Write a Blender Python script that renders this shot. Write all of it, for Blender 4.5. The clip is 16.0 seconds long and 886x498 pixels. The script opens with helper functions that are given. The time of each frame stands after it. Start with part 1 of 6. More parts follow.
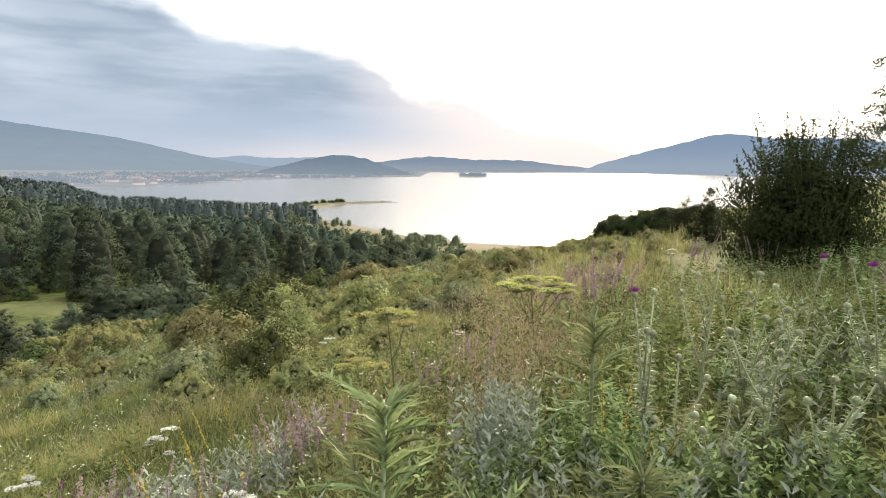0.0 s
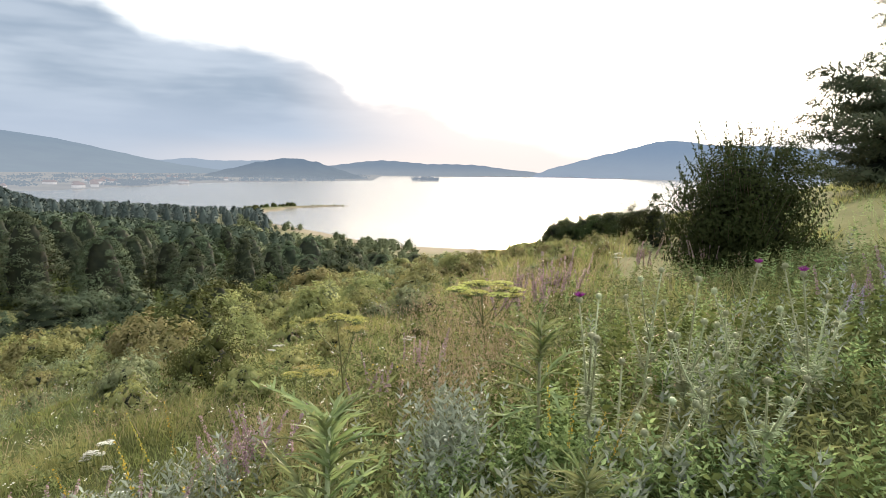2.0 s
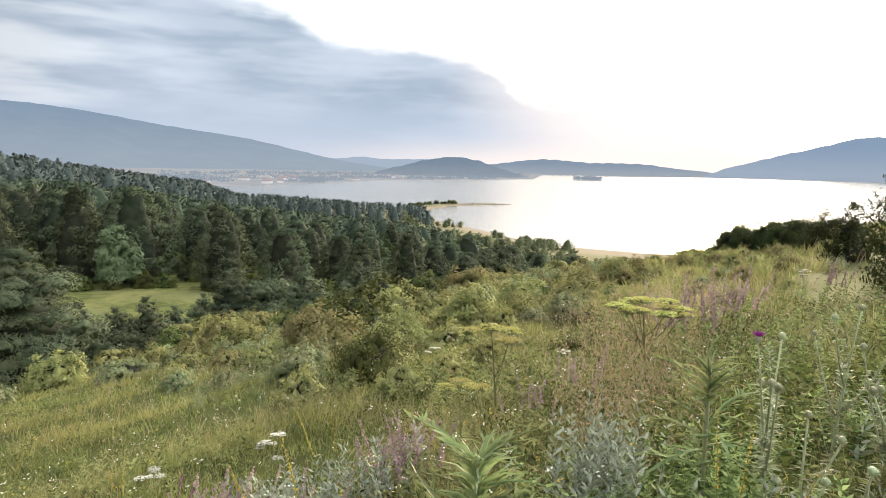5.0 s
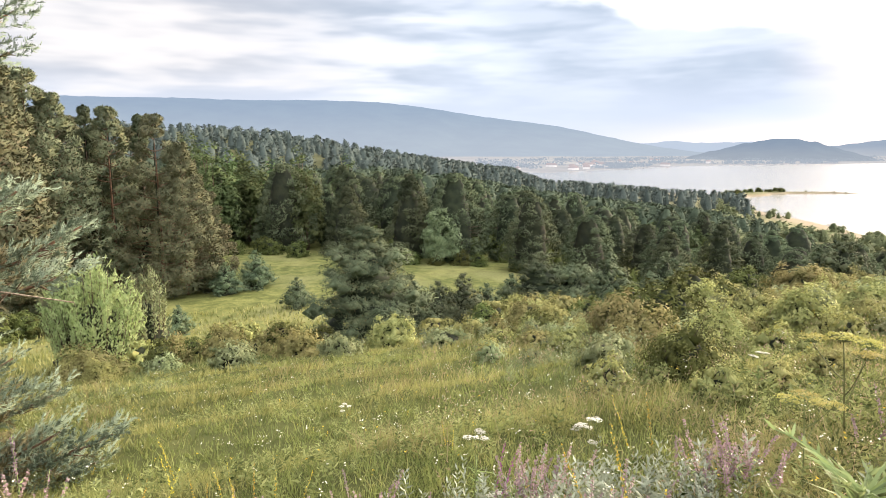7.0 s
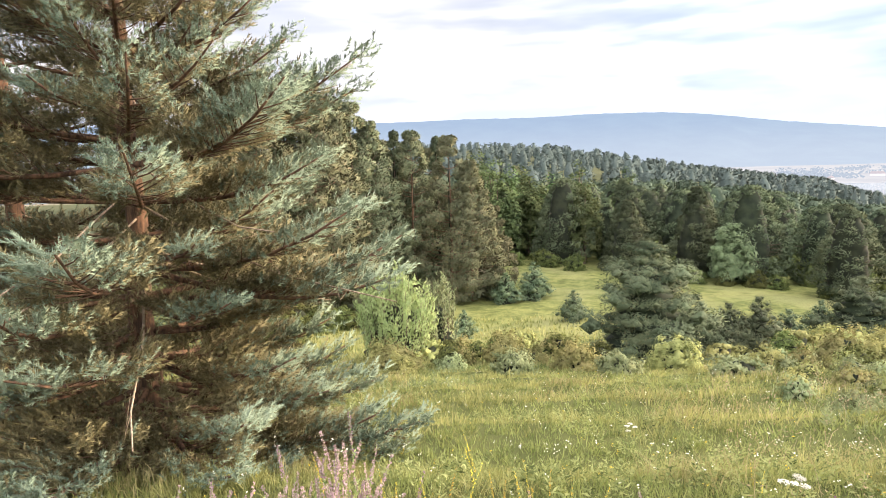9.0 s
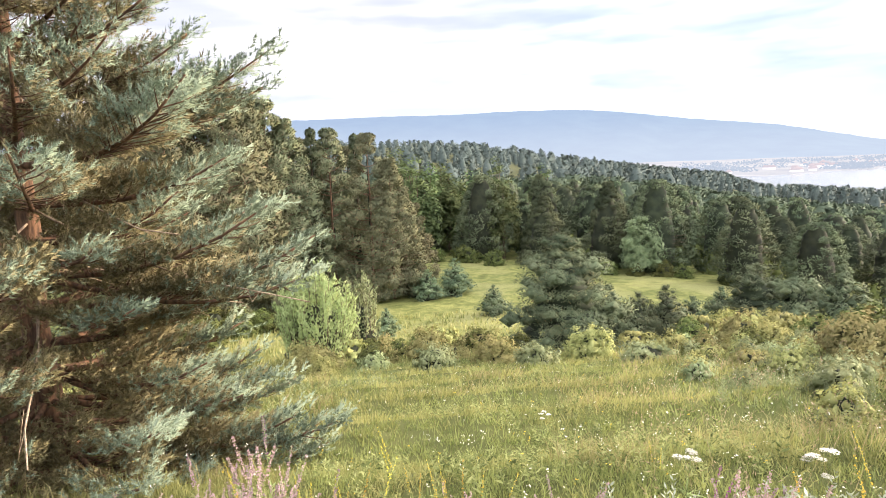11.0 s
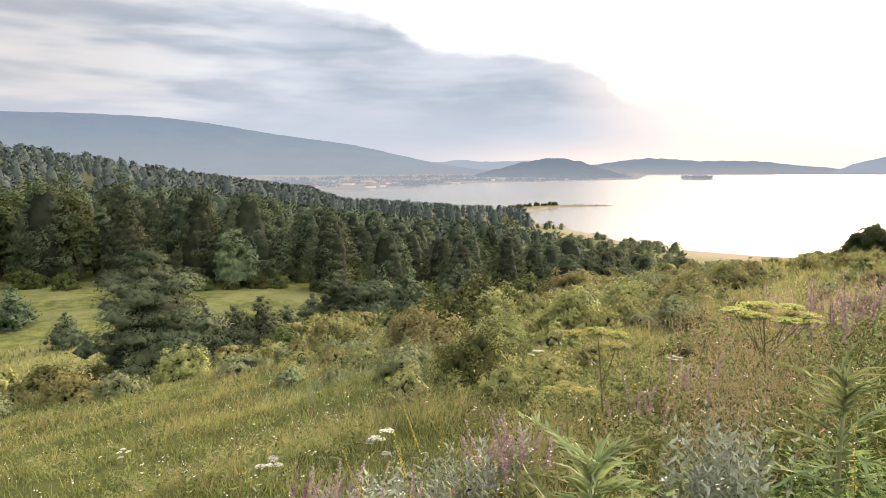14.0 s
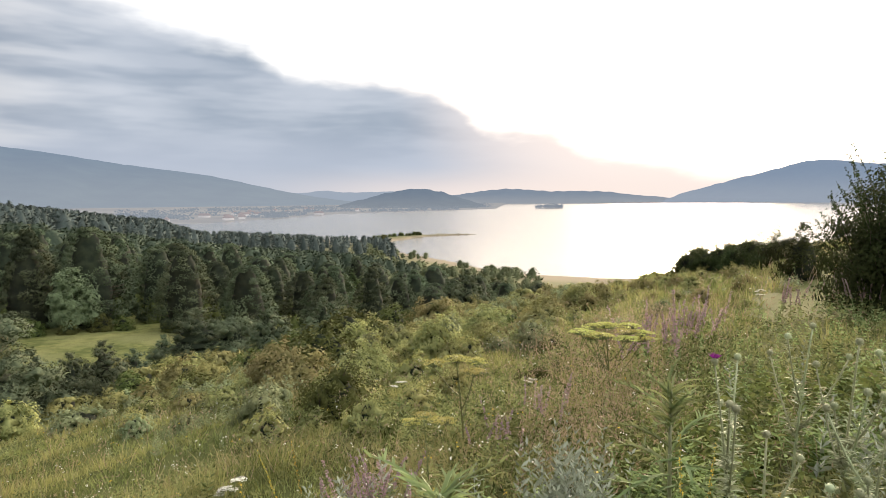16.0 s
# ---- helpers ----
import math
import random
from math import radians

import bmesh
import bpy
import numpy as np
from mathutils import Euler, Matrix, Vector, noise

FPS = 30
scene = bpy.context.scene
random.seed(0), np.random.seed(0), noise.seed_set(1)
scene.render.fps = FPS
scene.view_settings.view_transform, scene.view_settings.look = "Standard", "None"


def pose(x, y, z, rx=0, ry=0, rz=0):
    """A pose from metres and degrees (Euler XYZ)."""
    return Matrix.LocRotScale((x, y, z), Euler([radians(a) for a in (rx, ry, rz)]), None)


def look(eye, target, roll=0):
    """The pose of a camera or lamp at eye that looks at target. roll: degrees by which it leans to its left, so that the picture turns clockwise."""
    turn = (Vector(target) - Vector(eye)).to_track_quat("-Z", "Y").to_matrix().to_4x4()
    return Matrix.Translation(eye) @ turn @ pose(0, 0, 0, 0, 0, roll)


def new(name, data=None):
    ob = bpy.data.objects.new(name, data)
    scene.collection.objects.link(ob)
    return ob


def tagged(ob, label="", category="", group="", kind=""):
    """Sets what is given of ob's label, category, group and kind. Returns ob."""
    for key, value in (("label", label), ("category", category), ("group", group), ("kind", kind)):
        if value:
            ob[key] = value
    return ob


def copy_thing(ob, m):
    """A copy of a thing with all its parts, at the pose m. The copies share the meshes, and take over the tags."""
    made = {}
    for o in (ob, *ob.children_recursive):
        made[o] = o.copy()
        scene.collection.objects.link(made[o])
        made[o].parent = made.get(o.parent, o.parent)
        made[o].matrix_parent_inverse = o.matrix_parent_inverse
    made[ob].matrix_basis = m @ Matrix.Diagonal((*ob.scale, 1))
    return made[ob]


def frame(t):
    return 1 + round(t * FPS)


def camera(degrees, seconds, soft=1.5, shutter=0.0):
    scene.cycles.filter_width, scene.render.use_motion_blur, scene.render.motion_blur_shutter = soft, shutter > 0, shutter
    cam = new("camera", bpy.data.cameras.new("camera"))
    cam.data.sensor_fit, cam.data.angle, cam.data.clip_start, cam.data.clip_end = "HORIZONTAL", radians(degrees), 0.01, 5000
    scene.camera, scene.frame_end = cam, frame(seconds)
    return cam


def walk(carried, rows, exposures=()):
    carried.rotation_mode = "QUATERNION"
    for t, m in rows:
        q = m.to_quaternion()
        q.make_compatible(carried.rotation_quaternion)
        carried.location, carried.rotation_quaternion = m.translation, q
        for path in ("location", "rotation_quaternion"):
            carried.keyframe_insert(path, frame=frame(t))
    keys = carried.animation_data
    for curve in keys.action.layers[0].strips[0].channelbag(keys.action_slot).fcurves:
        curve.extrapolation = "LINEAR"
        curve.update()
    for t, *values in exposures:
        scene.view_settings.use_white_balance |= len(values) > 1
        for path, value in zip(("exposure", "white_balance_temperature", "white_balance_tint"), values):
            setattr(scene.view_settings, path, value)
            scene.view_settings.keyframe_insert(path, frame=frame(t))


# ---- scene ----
# Camera: a phone held at arm's length by someone who turns on the spot.
cam = camera(70.06, 16.0, 0.75)
EYE = 1.65
ROWS = [
    (0.00, -0.000, -0.000, -0.000, 0.00, -7.49, -0.37),
    (0.50, 0.008, -0.001, 0.002, -1.63, -7.25, -0.60),
    (1.00, 0.024, -0.002, 0.007, -3.86, -6.92, -0.71),
    (1.50, 0.017, 0.001, 0.009, -2.82, -7.34, -0.35),
    (2.00, 0.028, 0.007, 0.012, -4.25, -7.08, -0.74),
    (2.50, 0.032, -0.001, 0.016, -5.02, -6.56, -0.74),
    (3.00, 0.025, -0.003, 0.020, -3.66, -5.79, -0.72),
    (3.20, 0.024, -0.005, 0.025, -3.51, -5.60, -0.58),
    (3.60, 0.025, 0.004, 0.037, -2.14, -5.63, -0.62),
    (4.00, 0.028, 0.026, 0.063, 0.22, -6.05, -0.75),
    (4.50, 0.031, 0.061, 0.101, 4.49, -6.80, -0.93),
    (4.90, 0.027, 0.084, 0.126, 8.93, -7.36, -0.99),
    (5.30, 0.016, 0.095, 0.135, 14.23, -7.67, -0.90),
    (5.50, -0.002, 0.098, 0.137, 17.47, -8.27, -0.51),
    (6.00, -0.042, 0.099, 0.130, 24.25, -8.17, -0.03),
    (6.50, -0.093, 0.082, 0.118, 30.24, -8.77, -0.18),
    (7.00, -0.135, 0.044, 0.122, 37.15, -8.84, 0.12),
    (7.50, -0.189, 0.007, 0.123, 44.80, -7.98, 1.00),
    (8.00, -0.216, -0.033, 0.123, 51.01, -7.43, 0.80),
    (8.50, -0.234, -0.093, 0.122, 57.02, -7.64, 1.38),
    (8.70, -0.238, -0.107, 0.122, 59.02, -7.21, 1.52),
    (9.00, -0.237, -0.118, 0.123, 61.80, -7.20, 1.67),
    (9.40, -0.218, -0.118, 0.123, 63.64, -7.24, 1.93),
    (9.75, -0.194, -0.111, 0.124, 63.68, -7.32, 2.17),
    (10.10, -0.168, -0.099, 0.125, 62.45, -7.43, 2.38),
    (10.50, -0.146, -0.085, 0.126, 59.72, -7.55, 2.51),
    (10.80, -0.138, -0.079, 0.126, 56.90, -7.63, 2.49),
    (11.00, -0.130, -0.071, 0.130, 54.59, -7.67, 2.18),
    (11.50, -0.131, -0.059, 0.129, 49.63, -8.05, 2.10),
    (12.00, -0.113, -0.047, 0.133, 43.22, -8.29, 1.95),
    (12.50, -0.072, -0.044, 0.151, 35.08, -8.41, 1.33),
    (13.00, -0.025, -0.029, 0.148, 29.16, -7.63, 0.54),
    (13.50, -0.025, 0.022, 0.135, 23.90, -7.19, 0.24),
    (14.00, -0.012, 0.061, 0.125, 19.08, -7.25, 0.17),
    (14.50, 0.004, 0.075, 0.125, 15.46, -6.48, 0.39),
    (15.00, 0.030, 0.097, 0.128, 12.13, -5.98, 1.06),
    (15.50, 0.046, 0.100, 0.129, 9.06, -5.62, 0.81),
    (16.00, 0.062, 0.102, 0.137, 6.84, -4.57, 0.49),
]
EXPOSURES = [(0.0, 0.42, 6500, 10), (3.0, 0.42, 6500, 10), (5.5, 0.62, 6600, 11), (6.5, 0.88, 6750, 13), (7.0, 0.97, 6800, 14), (8.5, 1.28, 6700, 15), (11.0, 1.38, 6600, 17), (12.5, 1.02, 7100, 16), (13.5, 0.74, 7100, 15), (14.5, 0.46, 7000, 14), (16.0, 0.3, 6800, 13)]
walk(cam, [(t, pose(x, y, EYE + z, 90 + pitch, roll, yaw)) for t, x, y, z, yaw, pitch, roll in ROWS], EXPOSURES)


def heading(az, r=1.0):
    """Plan place at az degrees to the left of the first view and r metres away."""
    a = radians(az)
    return -r * math.sin(a), r * math.cos(a)


# ---- light: evening sky with a veiled low sun ----
SUN_AZ, SUN_EL = -14.0, 13.0
sx, sy = heading(SUN_AZ, math.cos(radians(SUN_EL)))
SUN_DIR = Vector((sx, sy, math.sin(radians(SUN_EL))))


def node(tree, kind, values=None, **props):
    n = tree.nodes.new(kind)
    for k, v in props.items():
        if k == "operation":
            n.operation = v
        elif k == "blend":
            n.blend_type = v
        elif k == "dtype":
            n.data_type = v
    for k, v in (values or {}).items():
        n.inputs[k].default_value = v
    return n


def mathn(tree, op, a, b=0.0, c=0.0):
    n = tree.nodes.new("ShaderNodeMath")
    n.operation = op
    for i, v in enumerate((a, b, c)):
        if isinstance(v, (int, float)):
            n.inputs[i].default_value = v
        else:
            tree.links.new(v, n.inputs[i])
    return n.outputs[0]


def mixn(tree, fac, a, b, blend="MIX"):
    n = tree.nodes.new("ShaderNodeMix")
    n.data_type, n.blend_type = "RGBA", blend
    for sock, v in ((n.inputs[0], fac), (n.inputs[6], a), (n.inputs[7], b)):
        if isinstance(v, (int, float)):
            sock.default_value = v
        elif isinstance(v, tuple):
            sock.default_value = (*v, 1.0)
        else:
            tree.links.new(v, sock)
    return n.outputs[2]


def rangen(tree, v, a, b, c=0.0, d=1.0):
    n = tree.nodes.new("ShaderNodeMapRange")
    n.interpolation_type = "SMOOTHSTEP"
    tree.links.new(v, n.inputs[0])
    for i, q in enumerate((a, b, c, d)):
        n.inputs[i + 1].default_value = q
    return n.outputs[0]


world = bpy.data.worlds.new("evening_sky")
scene.world = world
world.use_nodes = True
wt = world.node_tree
wt.nodes.clear()
w_out = wt.nodes.new("ShaderNodeOutputWorld")
w_bg = wt.nodes.new("ShaderNodeBackground")
wt.links.new(w_bg.outputs[0], w_out.inputs[0])
w_co = wt.nodes.new("ShaderNodeTexCoord")
w_sep = wt.nodes.new("ShaderNodeSeparateXYZ")
wt.links.new(w_co.outputs["Generated"], w_sep.inputs[0])
# the sky's own compass: degrees left of the first view, and degrees above the horizon
w_az = mathn(wt, "MULTIPLY", mathn(wt, "ARCTAN2", mathn(wt, "MULTIPLY", w_sep.outputs[0], -1.0), w_sep.outputs[1]), 57.2958)
w_el = mathn(wt, "MULTIPLY", mathn(wt, "ARCSINE", w_sep.outputs[2]), 57.2958)


def sky_noise(wide, tall, shift, detail, rough, twist=0.0):
    """Cloud noise with lumps so many degrees wide and tall."""
    co = wt.nodes.new("ShaderNodeCombineXYZ")
    wt.links.new(mathn(wt, "MULTIPLY", w_az, 1.0 / wide), co.inputs[0])
    wt.links.new(mathn(wt, "MULTIPLY", w_el, 1.0 / tall), co.inputs[1])
    co.inputs[2].default_value = shift
    n = node(wt, "ShaderNodeTexNoise", {"Scale": 1.0, "Detail": detail, "Roughness": rough, "Distortion": twist})
    wt.links.new(co.outputs[0], n.inputs["Vector"])
    return n.outputs[0]


def over_azimuth(stops, top):
    """A value that runs from stop to stop of (azimuth, value)."""
    r = wt.nodes.new("ShaderNodeValToRGB")
    wt.links.new(mathn(wt, "MULTIPLY_ADD", w_az, 1.0 / 160.0, 50.0 / 160.0), r.inputs[0])
    for k, (a, v) in enumerate(stops):
        e = r.color_ramp.elements[k] if k < 2 else r.color_ramp.elements.new((a + 50.0) / 160.0)
        e.position = (a + 50.0) / 160.0
    for k, (a, v) in enumerate(stops):
        r.color_ramp.elements[k].color = (v / top, v / top, v / top, 1.0)
    sep = wt.nodes.new("ShaderNodeSeparateColor")
    wt.links.new(r.outputs[0], sep.inputs[0])
    return mathn(wt, "MULTIPLY", sep.outputs[0], top)


def toward(az, el):
    """How far the sky's direction lies towards a point of the sky: 1 at the point."""
    n = wt.nodes.new("ShaderNodeVectorMath")
    n.operation = "DOT_PRODUCT"
    wt.links.new(w_co.outputs["Generated"], n.inputs[0])
    x, y = heading(az, math.cos(radians(el)))
    n.inputs[1].default_value = (x, y, math.sin(radians(el)))
    return n.outputs["Value"]


sunward = toward(SUN_AZ, SUN_EL)
near_sun = rangen(wt, sunward, 0.80, 1.0)
# a bank of stratus left of the sun, its upper edge stepping down to the horizon; above it a thin bright veil
leftward = toward(90, 0)
lumps = sky_noise(10.0, 3.4, 3.1, 4.0, 0.5, 0.1)
wisps = sky_noise(4.5, 1.5, 7.7, 3.0, 0.5, 0.1)
bands = sky_noise(13.0, 2.3, 1.3, 3.0, 0.5, 0.1)
brim = over_azimuth([(-50, 1.2), (-24, 1.2), (-13, 2.0), (-6, 3.0), (-3.5, 4.6), (3.5, 5.8), (6.0, 8.2), (13.5, 9.4), (20.5, 9.8), (23.5, 12.2), (35, 14.0), (50, 15.0), (75, 15.0), (110, 16.0)], 20.0)
edge = mathn(wt, "SUBTRACT", mathn(wt, "ADD", brim, 1.8), w_el)
edge = mathn(wt, "ADD", edge, mathn(wt, "MULTIPLY", mathn(wt, "SUBTRACT", lumps, 0.5), 4.0))
edge = mathn(wt, "ADD", edge, mathn(wt, "MULTIPLY", mathn(wt, "SUBTRACT", wisps, 0.5), 1.8))
cover = rangen(wt, edge, -2.0, 2.4)
# the bank breaks into streaks farther round to the left
holes = mathn(wt, "MULTIPLY", rangen(wt, bands, 0.46, 0.68), rangen(wt, w_az, 30.0, 62.0, 0.0, 0.9))
cover = mathn(wt, "MULTIPLY", cover, mathn(wt, "SUBTRACT", 1.0, mathn(wt, "MULTIPLY", holes, rangen(wt, w_el, 2.5, 5.5))))
# high overhead the veil thickens again
overhead = mathn(wt, "MULTIPLY", rangen(wt, w_el, 20.0, 38.0), rangen(wt, leftward, -0.15, 0.25))
cover = mathn(wt, "MAXIMUM", cover, mathn(wt, "MULTIPLY", overhead, 0.85))
w_sky = wt.nodes.new("ShaderNodeTexSky")
w_sky.sky_type, w_sky.sun_disc = "NISHITA", False
w_sky.sun_elevation, w_sky.sun_rotation = radians(SUN_EL), radians(-SUN_AZ)
w_sky.dust_density = 3.0
clear = mixn(wt, 0.06, (1.8, 1.78, 1.7), w_sky.outputs[0])
clear = mixn(wt, near_sun, clear, (3.0, 2.7, 2.3))
clear = mixn(wt, rangen(wt, w_az, 22.0, 50.0), clear, (0.53, 0.54, 0.55))
tone = mathn(wt, "ADD", mathn(wt, "MULTIPLY", rangen(wt, bands, 0.36, 0.62), 0.65), mathn(wt, "MULTIPLY", rangen(wt, lumps, 0.3, 0.7), 0.35))
grey = mixn(wt, rangen(wt, w_az, 32.0, 62.0), mixn(wt, tone, (0.26, 0.33, 0.42), (0.45, 0.515, 0.60)), mixn(wt, tone, (0.29, 0.325, 0.375), (0.46, 0.48, 0.51)))
# the underside of the bank is smooth and lavender grey
grey = mixn(wt, rangen(wt, w_el, 3.0, 7.5, 0.75, 0.0), grey, (0.395, 0.46, 0.56))
cloud = mixn(wt, rangen(wt, sunward, 0.90, 1.0), grey, (0.86, 0.77, 0.72))
col = mixn(wt, cover, clear, cloud)
low = rangen(wt, w_el, 0.3, 3.2, 1.0, 0.0)
col = mixn(wt, mathn(wt, "MULTIPLY", low, 0.92), col, mixn(wt, rangen(wt, sunward, 0.75, 0.98), (0.43, 0.48, 0.56), (0.78, 0.70, 0.66)))
wt.links.new(col, w_bg.inputs[0])
w_bg.inputs[1].default_value = 1.0

sun = new("sun", bpy.data.lights.new("sun", "SUN"))
sun.data.energy, sun.data.angle, sun.data.color = 4.6, radians(12), (1.0, 0.80, 0.55)
sun.matrix_world = look(SUN_DIR * 50, (0, 0, 0))


# ---- materials ----
def material(name):
    m = bpy.data.materials.new(name)
    m.use_nodes = True
    m.node_tree.nodes.clear()
    out = m.node_tree.nodes.new("ShaderNodeOutputMaterial")
    return m, m.node_tree, out


def leafy(name, dark, light, dry=None, thru=0.35, size=0.6, rough=0.55, dryness=0.5, leafwise=0.55, gloss=0.3, vary=0.55):
    """Foliage: two tones from leaf to leaf, a slower change over the plant, some light passing through."""
    m, t, out = material(name)
    geo = t.nodes.new("ShaderNodeNewGeometry")
    co = t.nodes.new("ShaderNodeTexCoord")
    inf = t.nodes.new("ShaderNodeObjectInfo")
    ns = node(t, "ShaderNodeTexNoise", {"Scale": 1.0 / size, "Detail": 4.0})
    t.links.new(geo.outputs["Position"], ns.inputs["Vector"])
    mixv = mathn(t, "ADD", mathn(t, "MULTIPLY", geo.outputs["Random Per Island"], leafwise), mathn(t, "MULTIPLY", rangen(t, ns.outputs[0], 0.3, 0.7), 1.0 - leafwise))
    col = mixn(t, mixv, dark, light)
    if dry:
        col = mixn(t, mathn(t, "MULTIPLY", rangen(t, mathn(t, "ADD", mathn(t, "MULTIPLY", ns.outputs[0], 0.6), mathn(t, "MULTIPLY", geo.outputs["Random Per Island"], 0.4)), 0.45, 0.75), dryness), col, dry)
    hsv = t.nodes.new("ShaderNodeHueSaturation")
    t.links.new(col, hsv.inputs["Color"])
    hsv.inputs["Saturation"].default_value = 0.95
    t.links.new(mathn(t, "ADD", mathn(t, "MULTIPLY", inf.outputs["Random"], 0.06), 0.468), hsv.inputs["Hue"])
    t.links.new(mathn(t, "ADD", mathn(t, "MULTIPLY", inf.outputs["Random"], vary), 0.995 - vary / 2), hsv.inputs["Value"])
    b = node(t, "ShaderNodeBsdfPrincipled", {"Roughness": rough, "Specular IOR Level": gloss})
    tr = t.nodes.new("ShaderNodeBsdfTranslucent")
    mx = t.nodes.new("ShaderNodeMixShader")
    t.links.new(hsv.outputs[0], b.inputs["Base Color"])
    t.links.new(hsv.outputs[0], tr.inputs["Color"])
    mx.inputs[0].default_value = thru
    t.links.new(b.outputs[0], mx.inputs[1])
    t.links.new(tr.outputs[0], mx.inputs[2])
    t.links.new(mx.outputs[0], out.inputs[0])
    return m


def barky(name, dark, light, scale=14.0, rough=0.9):
    m, t, out = material(name)
    co = t.nodes.new("ShaderNodeTexCoord")
    mp = node(t, "ShaderNodeMapping", {"Scale": (scale, scale, scale * 0.25)})
    t.links.new(co.outputs["Object"], mp.inputs[0])
    ns = node(t, "ShaderNodeTexNoise", {"Scale": 1.0, "Detail": 6.0, "Roughness": 0.65})
    t.links.new(mp.outputs[0], ns.inputs["Vector"])
    b = node(t, "ShaderNodeBsdfPrincipled", {"Roughness": rough, "Specular IOR Level": 0.2})
    t.links.new(mixn(t, rangen(t, ns.outputs[0], 0.35, 0.65), dark, light), b.inputs["Base Color"])
    bp = node(t, "ShaderNodeBump", {"Strength": 0.7, "Distance": 0.02})
    t.links.new(ns.outputs[0], bp.inputs["Height"])
    t.links.new(bp.outputs[0], b.inputs["Normal"])
    t.links.new(b.outputs[0], out.inputs[0])
    return m


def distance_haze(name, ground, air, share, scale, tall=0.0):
    """A far backdrop seen through kilometres of evening air: haze painted as emission over the woods' colour, thicker
    and paler near the water.
    """
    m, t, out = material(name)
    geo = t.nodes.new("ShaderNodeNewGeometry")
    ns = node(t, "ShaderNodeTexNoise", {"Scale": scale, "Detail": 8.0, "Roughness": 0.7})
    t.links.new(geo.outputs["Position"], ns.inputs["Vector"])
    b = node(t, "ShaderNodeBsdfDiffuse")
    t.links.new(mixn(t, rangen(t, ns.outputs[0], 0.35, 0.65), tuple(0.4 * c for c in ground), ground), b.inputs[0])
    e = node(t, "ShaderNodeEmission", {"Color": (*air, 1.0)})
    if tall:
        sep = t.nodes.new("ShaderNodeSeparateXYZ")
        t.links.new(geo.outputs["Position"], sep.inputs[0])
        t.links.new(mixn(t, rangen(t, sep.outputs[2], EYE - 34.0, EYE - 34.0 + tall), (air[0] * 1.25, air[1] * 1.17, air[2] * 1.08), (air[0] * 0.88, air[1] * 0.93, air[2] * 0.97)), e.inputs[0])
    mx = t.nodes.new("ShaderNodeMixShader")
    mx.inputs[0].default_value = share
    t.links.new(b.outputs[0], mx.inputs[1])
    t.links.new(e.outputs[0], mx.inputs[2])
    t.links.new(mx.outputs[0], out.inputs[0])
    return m


